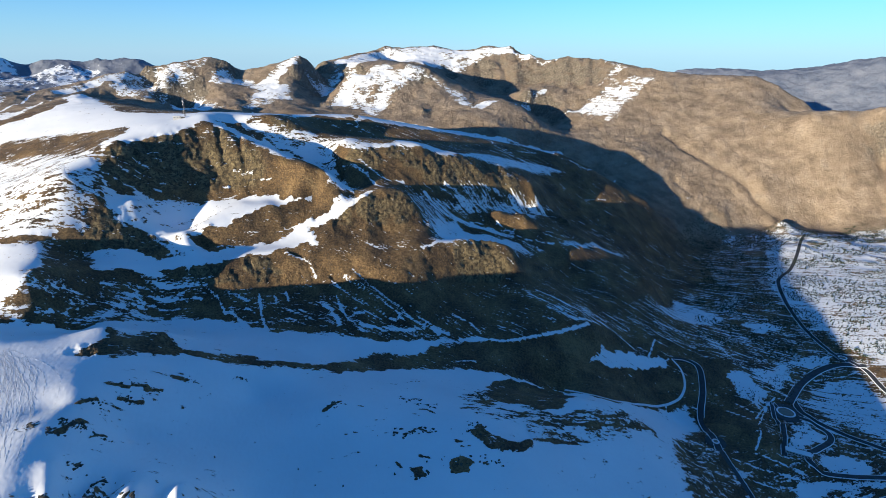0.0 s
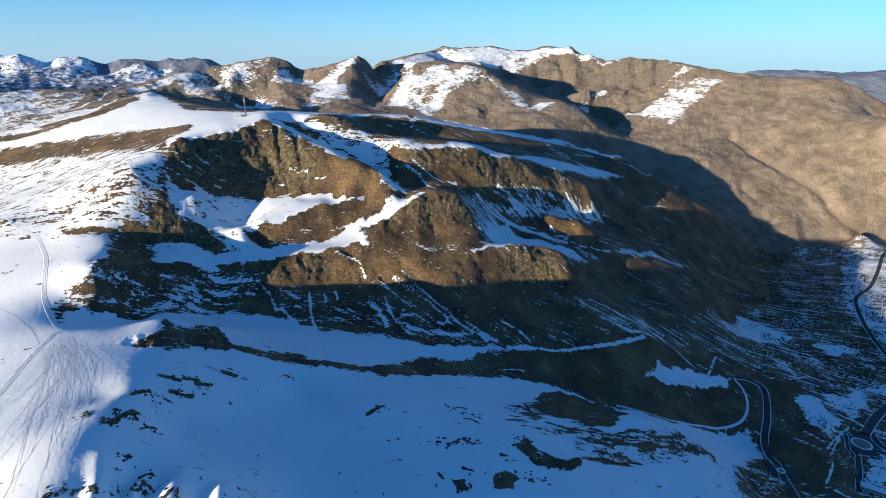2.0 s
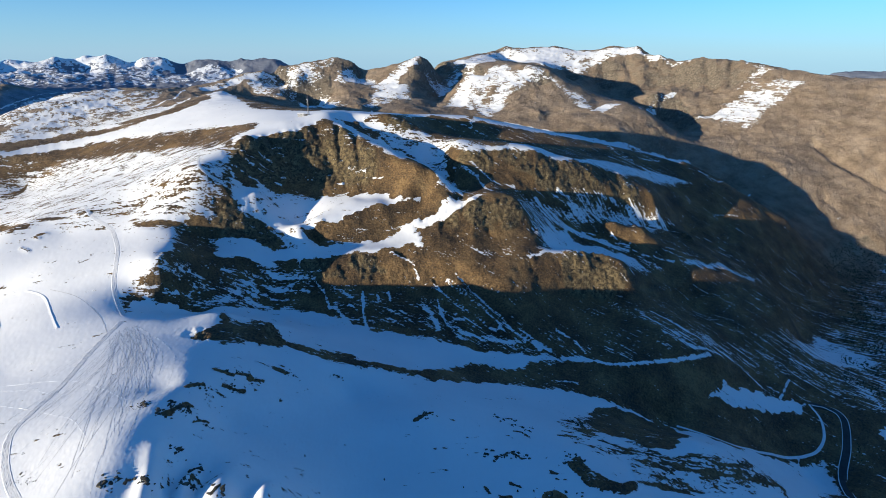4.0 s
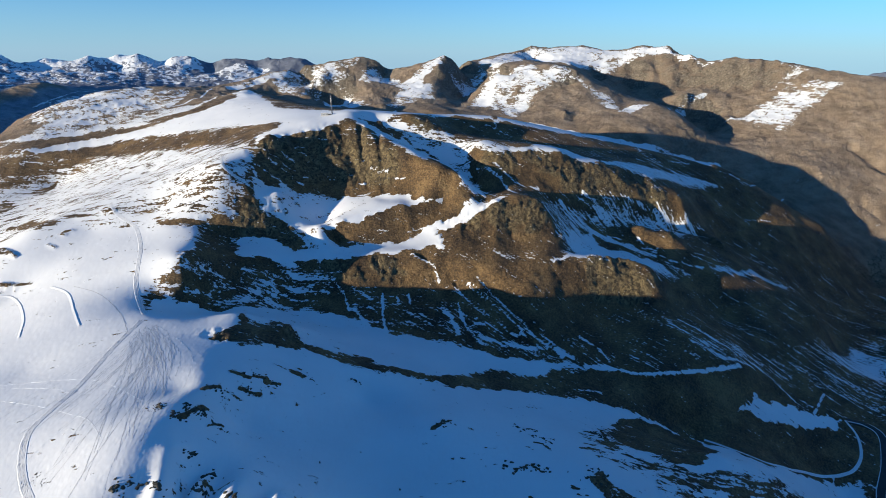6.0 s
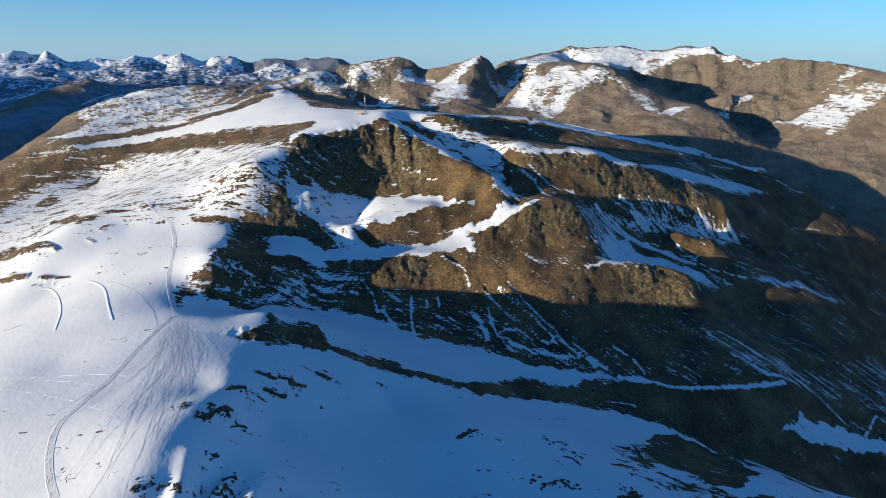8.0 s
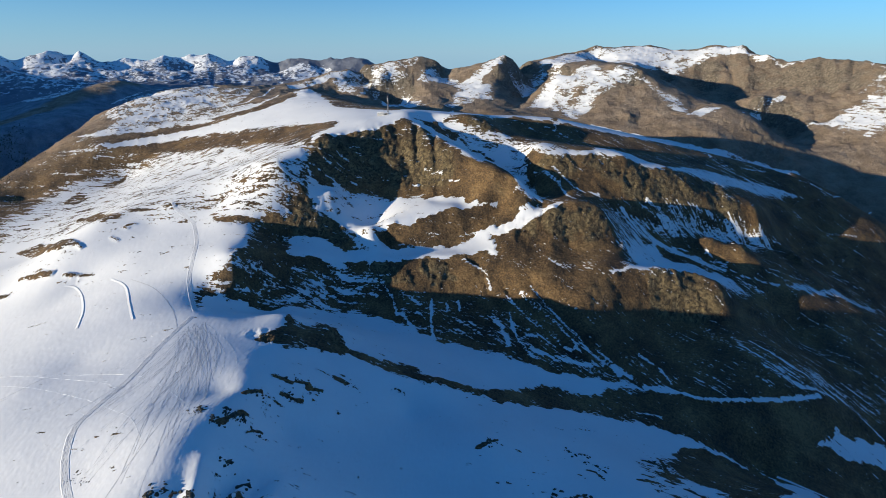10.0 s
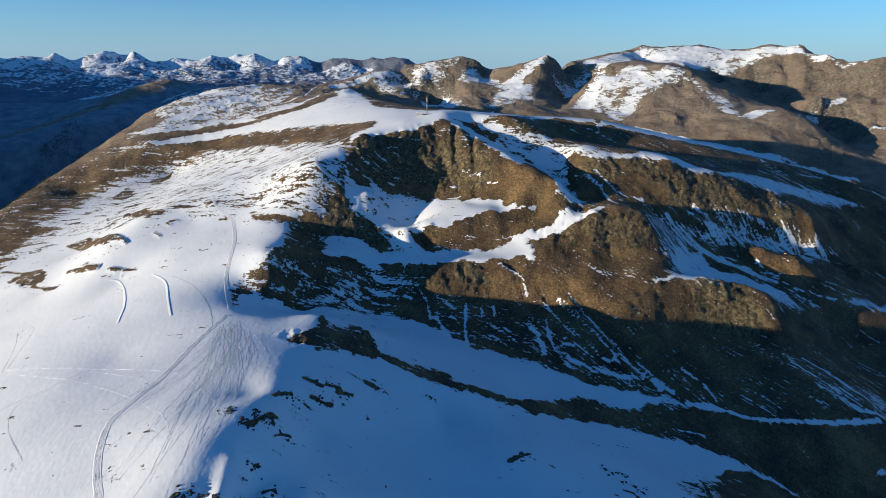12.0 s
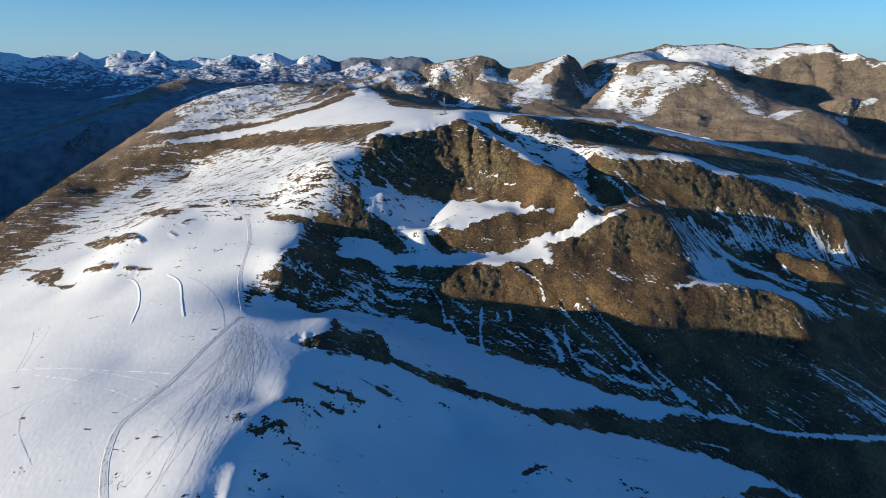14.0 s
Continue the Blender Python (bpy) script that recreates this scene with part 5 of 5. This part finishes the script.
BRIGHT_TRACK_C = [(-592, 336), (-507, 337), (-432, 332), (-386, 323), (-354, 314), (-322, 295)]
BRIGHT_TRACK_D = [(-664, 336), (-537, 354), (-430, 369), (-388, 365), (-329, 343)]
BRIGHT_TRACK_E = [(-537, 354), (-443, 355), (-412, 350)]
ROCKS_PLATEAU = [(-349, 263), (-332, 256), (-346, 257), (-437, 245), (-308, 333), (-306, 328)]
TREES_BOWL = [(-125, 378), (-59, 390), (-192, 371), (-42, 382), (-20, 381), (-107, 362), (-84, 364), (-14, 400)]


def ground_z(points):
    p = np.array(points, float)
    return land(p[:, 0].copy(), p[:, 1].copy())[0]


def plain(name, colour, rough=0.8, metal=0.0, vary=0.25, scale=0.6, bump=0.0):
    """A painted, built or natural surface with some grain and stains."""
    m, nodes, links, bsdf = node_material(name)
    geo = nodes.new("ShaderNodeNewGeometry")
    info = nodes.new("ShaderNodeObjectInfo")
    fine = noise_node(nodes, links, geo.outputs["Position"], scale, 6, 0.65)
    fac = maths(nodes, links, "MULTIPLY_ADD", maths(nodes, links, "SUBTRACT", info.outputs["Random"], 0.5), 0.25, fine)
    lo, hi = [c * (1 - vary) for c in colour], [min(1.0, c * (1 + vary)) for c in colour]
    links.new(ramp(nodes, links, fac, [(0.3, lo), (0.7, hi)]), bsdf.inputs["Base Color"])
    bsdf.inputs["Roughness"].default_value, bsdf.inputs["Metallic"].default_value = rough, metal
    if bump:
        node = nodes.new("ShaderNodeBump")
        node.inputs["Strength"].default_value, node.inputs["Distance"].default_value = 0.7, bump
        links.new(fine, node.inputs["Height"])
        links.new(node.outputs[0], bsdf.inputs["Normal"])
    return m


ASPHALT = plain("asphalt", (0.050, 0.052, 0.056), 0.85, vary=0.35, scale=0.15)
PACKED = plain("packed_snow", (0.75, 0.76, 0.78), 0.7, vary=0.10, scale=0.4)
RUTTED = plain("rutted_snow", (0.63, 0.63, 0.64), 0.75, vary=0.12, scale=0.3)
FRESH = plain("wind_snow", (0.83, 0.84, 0.86), 0.75, vary=0.04, scale=0.2)
BRIGHT = plain("loose_snow", (0.90, 0.91, 0.92), 0.8, vary=0.03, scale=0.4)
CONCRETE = plain("concrete", (0.42, 0.42, 0.41), 0.85, vary=0.2, scale=0.8)
DARKWALL = plain("dark_cladding", (0.06, 0.055, 0.05), 0.8)
GLASS = plain("window_glass", (0.03, 0.035, 0.04), 0.1, vary=0.1)
WHITE = plain("white_paint", (0.72, 0.72, 0.72), 0.6, vary=0.1)
STEEL = plain("galvanised_steel", (0.16, 0.16, 0.17), 0.5, 0.7)
ROCK = plain("lichened_rock", (0.075, 0.066, 0.050), 0.95, vary=0.6, scale=0.5, bump=0.5)
BARK = plain("bark", (0.09, 0.065, 0.045), 0.95, vary=0.3, scale=3)
NEEDLES = plain("pine_needles", (0.030, 0.042, 0.022), 0.9, vary=0.5, scale=0.5)
GRAVEL = plain("gravel", (0.22, 0.19, 0.15), 0.95, vary=0.3, scale=0.8)


def part(name, bm, material, parent=None, label=""):
    me = bpy.data.meshes.new(name)
    bm.to_mesh(me)
    bm.free()
    me.materials.append(material)
    ob = new(name, me)
    if parent:
        ob.parent = parent
    return tagged(ob, label)


def mesh_part(name, verts, faces, material, parent=None, label="", soft=False):
    me = bpy.data.meshes.new(name)
    me.from_pydata([tuple(v) for v in verts], [], faces)
    me.update()
    if soft:
        me.polygons.foreach_set("use_smooth", np.ones(len(me.polygons), bool))
    me.materials.append(material)
    ob = new(name, me)
    if parent:
        ob.parent = parent
    return tagged(ob, label)


def base(name, x, y, z, turn=0.0):
    ob = new(name)
    ob.empty_display_size = 1.0
    ob.matrix_basis = pose(x, y, z, 0, 0, turn)
    return ob


def box(bm, size, at=(0, 0, 0), bevel=0.0, turn=(0, 0, 0)):
    made = bmesh.ops.create_cube(bm, size=1.0, matrix=pose(*at, *turn) @ Matrix.Diagonal((*size, 1)))
    if bevel:
        edges = {e for v in made["verts"] for e in v.link_edges}
        bmesh.ops.bevel(bm, geom=list(edges), offset=bevel, segments=1, affect="EDGES")
    return bm


def strut(bm, a, b, thick, sides=5):
    a, b = Vector(a), Vector(b)
    m = Matrix.Translation((a + b) / 2) @ (b - a).to_track_quat("Z", "Y").to_matrix().to_4x4()
    bmesh.ops.create_cone(bm, cap_ends=True, segments=sides, radius1=thick, radius2=thick, depth=(b - a).length, matrix=m)


def curve_points(path, step):
    """A rounded line through the points of a path, evenly spaced."""
    p = [Vector((*q, 0)) for q in path]
    p = [2 * p[0] - p[1]] + p + [2 * p[-1] - p[-2]]
    out = []
    for a, b, c, d in zip(p, p[1:], p[2:], p[3:]):
        n = max(1, round((c - b).length / step))
        for i in range(n):
            t = i / n
            out.append(0.5 * (2 * b + (c - a) * t + (2 * a - 5 * b + 4 * c - d) * t * t + (3 * b - a - 3 * c + d) * t ** 3))
    out.append(p[-2])
    return np.array([(v.x, v.y) for v in out])


def strip(path, profile, step=4.0, level=0.0):
    """Verts and faces of a band laid on the ground; profile: offsets to the left and heights over the ground."""
    p = curve_points(path, step)
    d = np.gradient(p, axis=0)
    d /= np.linalg.norm(d, axis=1)[:, None] + 1e-9
    side = np.stack([-d[:, 1], d[:, 0]], 1)
    rows = []
    mid = ground_z(p)
    for off, up in profile:
        q = p + side * off
        z = ground_z(q) * (1 - level) + mid * level
        rows.append(np.column_stack([q, z + up]))
    verts = np.stack(rows, 1).reshape(-1, 3)
    n, k = len(p), len(profile)
    faces = [(i * k + j, (i + 1) * k + j, (i + 1) * k + j + 1, i * k + j + 1) for i in range(n - 1) for j in range(k - 1)]
    return verts, [f[::-1] for f in faces]


# ---- roads and tracks ----
def road(path, width, label):
    h = width / 2
    v, f = strip(path, [(-h - 2.2, -1.6), (-h, 0.55), (0, 0.68), (h, 0.55), (h + 2.2, -1.6)], level=0.85)
    ob = mesh_part("road", v, f, ASPHALT)
    tagged(ob, label, "road", kind="structure")
    for s in (-1, 1):
        v, f = strip(path, [(s * (h + 0.4) - 0.7, 0.2), (s * (h + 0.4) - 0.3, 0.95), (s * (h + 0.4) + 0.3, 0.95), (s * (h + 0.4) + 0.8, 0.0)], level=0.85)
        mesh_part("snow_berm", v, f, FRESH, ob, "ploughed snow bank")
    return ob


for path, width, label in (
        (VALLEY_ROAD, 8.0, "cleared asphalt road along the snowy valley floor"),
        (LINK_ROAD, 12.0, "wide asphalt road between two roundabouts"),
        (LOWER_ROAD, 8.0, "winding asphalt road through snowy meadows"),
        (STATION_ROAD, 9.0, "asphalt road leaving a roundabout"),
        (SOUTH_ROAD, 7.0, "short asphalt road beside a roundabout"),
        (PASS_ROAD, 9.0, "asphalt mountain road at the foot of a dark slope"),
        (PASS_ROAD_LOW, 9.0, "asphalt mountain road leaving a small roundabout"),
        (SIDE_ROAD, 5.0, "narrow asphalt slip road round a roundabout"),
        (EAST_ROAD, 9.0, "asphalt road past scrubby snow")):
    road(path, width, label)

for path, width, label in ((PLATEAU_TRACK, 4.5, "rutted vehicle track across a snowy plateau"),
                           (GROOMED_TRACK, 5.0, "groomed snow track curving down a snowfield"),
                           (HILL_TRACK, 3.6, "zigzag track on a patchy snow slope")):
    h = width / 2
    v, f = strip(path, [(-h - 0.9, -0.2), (-h, 0.2), (-h + 0.7, 0.15), (h - 0.7, 0.15), (h, 0.2), (h + 0.9, -0.2)], 3.0)
    track = mesh_part("snow_track", v, f, PACKED, None)
    tagged(track, label, "track", kind="structure")
    for off in (-1.35, -0.55, 0.75, 1.5):
        v, f = strip(path, [(off - 0.16, 0.2), (off + 0.16, 0.2)], 3.0)
        mesh_part("rut", v, f, RUTTED, track, "darker wheel rut")

v, f = strip(MEADOW_PATH, [(-2.4, -0.6), (-1.6, 0.5), (1.6, 0.5), (2.4, -0.6)], 3.0)
tagged(mesh_part("footpath", v, f, PACKED), "snow-covered footpath round a dark meadow", "path", kind="structure")

# banks of drifted snow on the plateau
for path in (SNOW_BANK_A, SNOW_BANK_B):
    v, f = strip(path, [(-3.2, -0.1), (-1.6, 0.2), (-0.5, 0.45), (0.0, 0.5), (0.25, 0.3), (0.5, -0.3)][::-1], 2.5)
    tagged(mesh_part("snow_bank", v, f, FRESH, soft=True), "curved bank of drifted snow on a snowfield", "snow bank", "snow banks on the plateau")

# ski and sledge tracks on the snowfield
rng = random.Random(5)


def ski_track(path, width, material, label):
    v, f = strip(path, [(-width / 2, 0.10), (width / 2, 0.10)], 3.0)
    tagged(mesh_part("ski_track", v, f, material), label, "ski track", "tracks on the snowfield")


FAN = [(-492, 324), (-384, 283), (-312, 254), (-275, 267), (-300, 325), (-341, 391)]
for i in range(84):
    u = rng.random() ** 0.8 * (len(FAN) - 1.001)
    (ax, ay), (bx, by) = FAN[int(u)], FAN[int(u) + 1]
    f, reach = u - int(u), rng.uniform(0.45, 1.08)
    sx, sy = -433 + rng.gauss(0, 5), 459 + rng.gauss(0, 7)
    ex, ey = sx + (ax + (bx - ax) * f - sx) * reach + rng.gauss(0, 5), sy + (ay + (by - ay) * f - sy) * reach + rng.gauss(0, 5)
    bow, sway = rng.gauss(9, 7), rng.uniform(0.8, 2.2)
    start = rng.choice((0.0, 0.0, 0.12, 0.3))
    steps = [start + (1 - start) * k / 8 for k in range(9)]
    pts = [(sx + (ex - sx) * t + bow * math.sin(math.pi * t), sy + (ey - sy) * t + 0.6 * bow * math.sin(sway * math.pi * t)) for t in steps]
    ski_track(pts, rng.uniform(0.18, 0.42), RUTTED if i % 4 else PACKED, "thin ski track running down a sunlit snowfield")
for path in (DARK_TRACK_A, DARK_TRACK_B, DARK_TRACK_C, DARK_TRACK_D, DARK_TRACK_E):
    ski_track(path, 0.7, RUTTED, "curved sledge track on a sunlit snowfield")
for path in (BRIGHT_TRACK_C, BRIGHT_TRACK_D, BRIGHT_TRACK_E):
    v, f = strip(path, [(-0.3, 0.03), (-0.1, 0.08), (0.1, 0.08), (0.3, 0.03)], 3.0)
    tagged(mesh_part("ski_track", v, f, BRIGHT), "pale raised track across a sunlit snowfield", "ski track", "tracks on the snowfield")


# ---- roundabouts ----
def roundabout(x, y, inner, outer):
    z = float(ground_z([(x, y)])[0]) + 0.9
    ob = base("roundabout", x, y, z)
    n = 40
    ring = [(r * math.cos(2 * math.pi * i / n), r * math.sin(2 * math.pi * i / n), h) for i in range(n) for r, h in ((inner, 0.0), (outer, -0.1), (outer + 3, -2.5))]
    faces = [(3 * i + j, 3 * i + j + 1, 3 * ((i + 1) % n) + j + 1, 3 * ((i + 1) % n) + j) for i in range(n) for j in (0, 1)]
    mesh_part("carriageway", ring, faces, ASPHALT, ob, "dark asphalt ring")
    rim = [(r * math.cos(2 * math.pi * i / n), r * math.sin(2 * math.pi * i / n), h) for i in range(n) for r, h in ((inner + 0.4, -0.1), (inner + 0.4, 0.25), (inner - 2.0, 0.35))]
    mesh_part("kerb", rim, faces, FRESH, ob, "snowy kerb")
    isle = [(0, 0, 1.2)] + [(r * math.cos(2 * math.pi * i / n), r * math.sin(2 * math.pi * i / n), h) for r, h in ((inner * 0.5, 0.9), (inner - 1.9, 0.3)) for i in range(n)]
    cap = [(0, 1 + i, 1 + (i + 1) % n) for i in range(n)] + [(1 + i, 1 + n + i, 1 + n + (i + 1) % n, 1 + (i + 1) % n) for i in range(n)]
    mesh_part("island", isle, cap, GRAVEL, ob, "bare gravelly island")
    return tagged(ob, "road roundabout with a snowy kerb round its island", "roundabout", "roundabouts in the valley")


roundabout(540, 716, 13, 23)
roundabout(731, 866, 7, 15)
roundabout(389, 634, 5, 13)


# ---- summit hut and mast ----
def hut(x, y, turn):
    z = float(ground_z([(x, y)])[0])
    ob = base("hut", x, y, z - 0.6, turn)
    part("body", box(bmesh.new(), (13, 8, 6.0), (-3, 0, 3.0), 0.15), CONCRETE, ob, "pale concrete block")
    part("annex", box(bmesh.new(), (7, 7, 4.6), (7, 0.3, 2.3), 0.15), DARKWALL, ob, "dark clad annex")
    part("roof", box(bmesh.new(), (13.8, 8.8, 0.5), (-3, 0, 6.25), 0.1), FRESH, ob, "flat snowy roof")
    part("annex_roof", box(bmesh.new(), (7.6, 7.8, 0.4), (7.1, 0.3, 4.8), 0.1), FRESH, ob, "flat snowy roof")
    for i in range(4):
        window = part("window", box(bmesh.new(), (1.7, 0.12, 1.6), (-7.4 + 2.9 * i, -4.06, 3.6)), WHITE, ob)
        part("pane", box(bmesh.new(), (1.4, 0.1, 1.3), (-7.4 + 2.9 * i, -4.12, 3.6)), GLASS, window)
    part("door", box(bmesh.new(), (1.2, 0.14, 2.2), (6.0, -3.28, 1.7)), STEEL, ob)
    return tagged(ob, "flat-roofed concrete hut on a snowy summit", "hut")


def mast(x, y, height=36.0, half=1.3):
    z = float(ground_z([(x, y)])[0])
    ob = base("lattice_mast", x, y, z - 0.5)
    n = 6
    for k in range(n):
        bm = bmesh.new()
        z0, z1 = height * k / n, height * (k + 1) / n
        w0, w1 = half * (1 - 0.55 * k / n), half * (1 - 0.55 * (k + 1) / n)
        c0 = [(sx * w0, sy * w0, z0) for sx, sy in ((-1, -1), (1, -1), (1, 1), (-1, 1))]
        c1 = [(sx * w1, sy * w1, z1) for sx, sy in ((-1, -1), (1, -1), (1, 1), (-1, 1))]
        for i in range(4):
            j = (i + 1) % 4
            strut(bm, c0[i], c1[i], 0.16)
            strut(bm, c1[i], c1[j], 0.09)
            strut(bm, c0[i], c1[j], 0.08)
            strut(bm, c0[j], c1[i], 0.08)
        part("section", bm, STEEL, ob)
    bm = bmesh.new()
    strut(bm, (0, 0, height), (0, 0, height + 5), 0.12)
    part("rod", bm, STEEL, ob)
    for zz, a in ((24, 200), (27, 290), (30, 240)):
        bm = bmesh.new()
        d = Vector((math.cos(radians(a)), math.sin(radians(a)), 0))
        strut(bm, d * 0.8 + Vector((0, 0, zz)), d * 1.7 + Vector((0, 0, zz)), 0.9, 16)
        part("antenna_drum", bm, WHITE, ob)
    return tagged(ob, "tall dark steel lattice radio mast on a summit", "mast")


hut(-499, 1050, 20)
mast(-490, 1058)


# ---- station building in the valley ----
def station(x, y, turn):
    z = float(ground_z([(x, y)])[0])
    ob = base("building", x, y, z - 1.0, turn)
    part("wall", box(bmesh.new(), (30, 8, 6), (0, 0, 3), 0.1), CONCRETE, ob)
    bm = bmesh.new()
    box(bm, (31.5, 9.6, 0.7), (0, 0, 6.2), 0.2)
    part("roof", bm, FRESH, ob, "flat roof under snow")
    for i in range(8):
        part("window", box(bmesh.new(), (2.2, 0.15, 1.6), (-12.6 + 3.6 * i, -4.06, 3.4)), GLASS, ob)
    return tagged(ob, "long low building with a snow-covered flat roof", "building")


station(497, 617, -28)


# ---- rocks ----
def rock_mesh(seed):
    r = random.Random(seed)
    bm = bmesh.new()
    bmesh.ops.create_icosphere(bm, subdivisions=2, radius=1.0)
    off = Vector((r.uniform(0, 50), r.uniform(0, 50), r.uniform(0, 50)))
    for v in bm.verts:
        d = 0.75 + 0.5 * noise.noise(v.co * 1.1 + off) + 0.25 * noise.noise(v.co * 2.7 + off)
        v.co = Vector((v.co.x * d * 1.25, v.co.y * d, v.co.z * d * 0.75))
    me = bpy.data.meshes.new("rock")
    bm.to_mesh(me)
    bm.free()
    me.materials.append(ROCK)
    return me


ROCKS = [rock_mesh(i) for i in range(6)]
rr = random.Random(11)


def outcrop(x, y, spread, count, size):
    z = float(ground_z([(x, y)])[0])
    ob = base("rock_outcrop", x, y, z)
    spots = [(x + rr.gauss(0, spread) * 1.4, y + rr.gauss(0, spread) * 0.7) for _ in range(count)]
    for (px, py), pz in zip(spots, ground_z(spots)):
        k = new("rock", rr.choice(ROCKS))
        s = size * rr.uniform(0.35, 1.0)
        k.parent = ob
        k.matrix_basis = pose(px - x, py - y, pz - z - 0.1 * s, rr.uniform(-20, 20), rr.uniform(-20, 20), rr.uniform(0, 360)) @ Matrix.Diagonal((s * rr.uniform(0.9, 1.7), s, s * rr.uniform(0.4, 0.9), 1))
    return tagged(ob, "dark rock outcrop breaking through the snow", "rocks", "outcrops in the snow bowl")


for x, y in ROCKS_BOWL:
    outcrop(x, y, 3.0, 14, 1.5)
for x, y in ROCKS_SPUR:
    outcrop(x, y, 3.0, 14, 2.0)
for x, y in ROCKS_PLATEAU:
    outcrop(x, y, 2.2, 12, 0.8)
for x, y in ROCKS_EAST:
    outcrop(x, y, 4.5, 14, 1.9)


# ---- trees ----
def conifer(seed, sides=7, tiers=4):
    """Trunk and crown of a small mountain pine, one metre high."""
    r = random.Random(seed)
    tv, tf, cv, cf = [], [], [], []
    for k, (h, w) in enumerate(((0, 0.035), (0.35, 0.025), (0.9, 0.006))):
        tv += [(w * math.cos(a * 1.2566), w * math.sin(a * 1.2566), h) for a in range(5)]
    tf = [(k * 5 + a, k * 5 + (a + 1) % 5, k * 5 + 5 + (a + 1) % 5, k * 5 + 5 + a) for k in range(2) for a in range(5)]
    for k in range(tiers):
        z0, z1, w = 0.12 + 0.2 * k, 0.45 + 0.19 * k, 0.27 * (1 - 0.21 * k)
        i0 = len(cv)
        for a in range(sides):
            q = w * r.uniform(0.6, 1.25)
            ang = (a + r.uniform(-0.3, 0.3)) * 2 * math.pi / sides
            cv.append((q * math.cos(ang), q * math.sin(ang), z0 + r.uniform(-0.05, 0.05)))
        cv.append((r.uniform(-0.02, 0.02), r.uniform(-0.02, 0.02), min(1.0, z1)))
        cf += [(i0 + a, i0 + (a + 1) % sides, i0 + sides) for a in range(sides)]
    return tv, tf, cv, cf


def wood_spots(n, region, seed, gap):
    r = random.Random(seed)
    (ax, ay), (bx, by), (cx, cy), (dx, dy) = region
    out = []
    while len(out) < n:
        u, v = r.random(), r.random()
        x = (ax * (1 - u) + bx * u) * (1 - v) + (dx * (1 - u) + cx * u) * v
        y = (ay * (1 - u) + by * u) * (1 - v) + (dy * (1 - u) + cy * u) * v
        if noise.noise((x / 60, y / 60, seed)) > gap - 0.25 + 0.5 * r.random():
            out.append((x, y))
    return out


def woodland(name, label, spots, low, high, seed):
    r = random.Random(seed)
    kinds = [conifer(seed * 10 + i, 5, 3) for i in range(6)]
    verts, faces = [], []
    for (x, y), z in zip(spots, ground_z(spots)):
        s, a = r.uniform(low, high), r.uniform(0, 6.28)
        c, q = math.cos(a), math.sin(a)
        cv, cf = r.choice(kinds)[2:]
        i0 = len(verts)
        verts += [(x + 1.5 * s * (px * c - py * q), y + 1.5 * s * (px * q + py * c), z - 0.2 + s * pz) for px, py, pz in cv]
        faces += [tuple(i0 + i for i in f) for f in cf]
    tagged(mesh_part(name, verts, faces, NEEDLES), label, "woodland", kind="stuff")


VALLEY_WOOD = ((470, 880), (800, 840), (1300, 1480), (720, 1500))
woodland("woodland", "scattered small dark pines on the snowy valley floor", wood_spots(5200, VALLEY_WOOD, 3, 0.0), 1.4, 4.5, 3)
woodland("woodland", "dense dark pines added in place of shade in the valley gorge", wood_spots(2600, ((640, 1440), (1500, 1500), (1560, 1600), (760, 1600)), 5, -0.2), 2.0, 4.5, 5)
woodland("woodland", "low scrub and pines beside the valley roads", wood_spots(1500, ((420, 560), (720, 560), (760, 850), (430, 880)), 4, 0.12), 1.0, 3.0, 4)
woodland("woodland", "dark pine forest on a shaded mountain flank", wood_spots(4200, ((-1250, 560), (-1900, 850), (-2100, 1420), (-1620, 1000)), 6, -0.05), 2.5, 6.0, 6)

woodland("woodland", "scattered small pines on a brown grassy slope", wood_spots(420, SLOPE_TREES, 12, 0.0) + wood_spots(260, SLOPE_TREES_HIGH, 13, 0.0), 1.5, 4.0, 12)

# dark forest below the edge of the plateau
rf = random.Random(31)
forest = []
for i in range(2600):
    k, u, w = rf.randrange(5), rf.random(), rf.uniform(-0.15, 1.0)
    e, s = [[a[j] + (c[j] - a[j]) * u for j in (0, 1)] for a, c in ((PLATEAU_EDGE[k], PLATEAU_EDGE[k + 1]), (PLATEAU_SKIRT[k], PLATEAU_SKIRT[k + 1]))]
    if w > 0.05 or rf.random() < 0.35:
        forest.append((e[0] + (s[0] - e[0]) * w, e[1] + (s[1] - e[1]) * w))
woodland("woodland", "dark conifer forest below the edge of a plateau", forest, 4.0, 8.0, 14)

first = None
rt = random.Random(21)
near = wood_spots(150, ((600, 900), (820, 880), (1150, 1400), (800, 1400)), 8, 0.0) + wood_spots(50, ((-1200, 600), (-1400, 700), (-1500, 900), (-1250, 800)), 9, 0.0) + TREES_BOWL
for (x, y), z in zip(near, ground_z(near)):
    s = rt.uniform(3.5, 7.0) if (x, y) not in TREES_BOWL else rt.uniform(2.0, 3.2)
    m = pose(x, y, z - 0.1, 0, 0, rt.uniform(0, 360)) @ Matrix.Diagonal((s * 1.2, s * 1.2, s, 1))
    if first is None:
        first = new("pine_tree")
        tv, tf, cv, cf = conifer(1, 8, 4)
        mesh_part("trunk", tv, tf, BARK, first)
        mesh_part("crown", cv, cf, NEEDLES, first)
        tagged(first, "small dark mountain pine standing in snow", "tree", "pines round the valley")
        first.matrix_basis = m
    else:
        copy_thing(first, m @ Matrix.Diagonal((*first.scale, 1)).inverted())
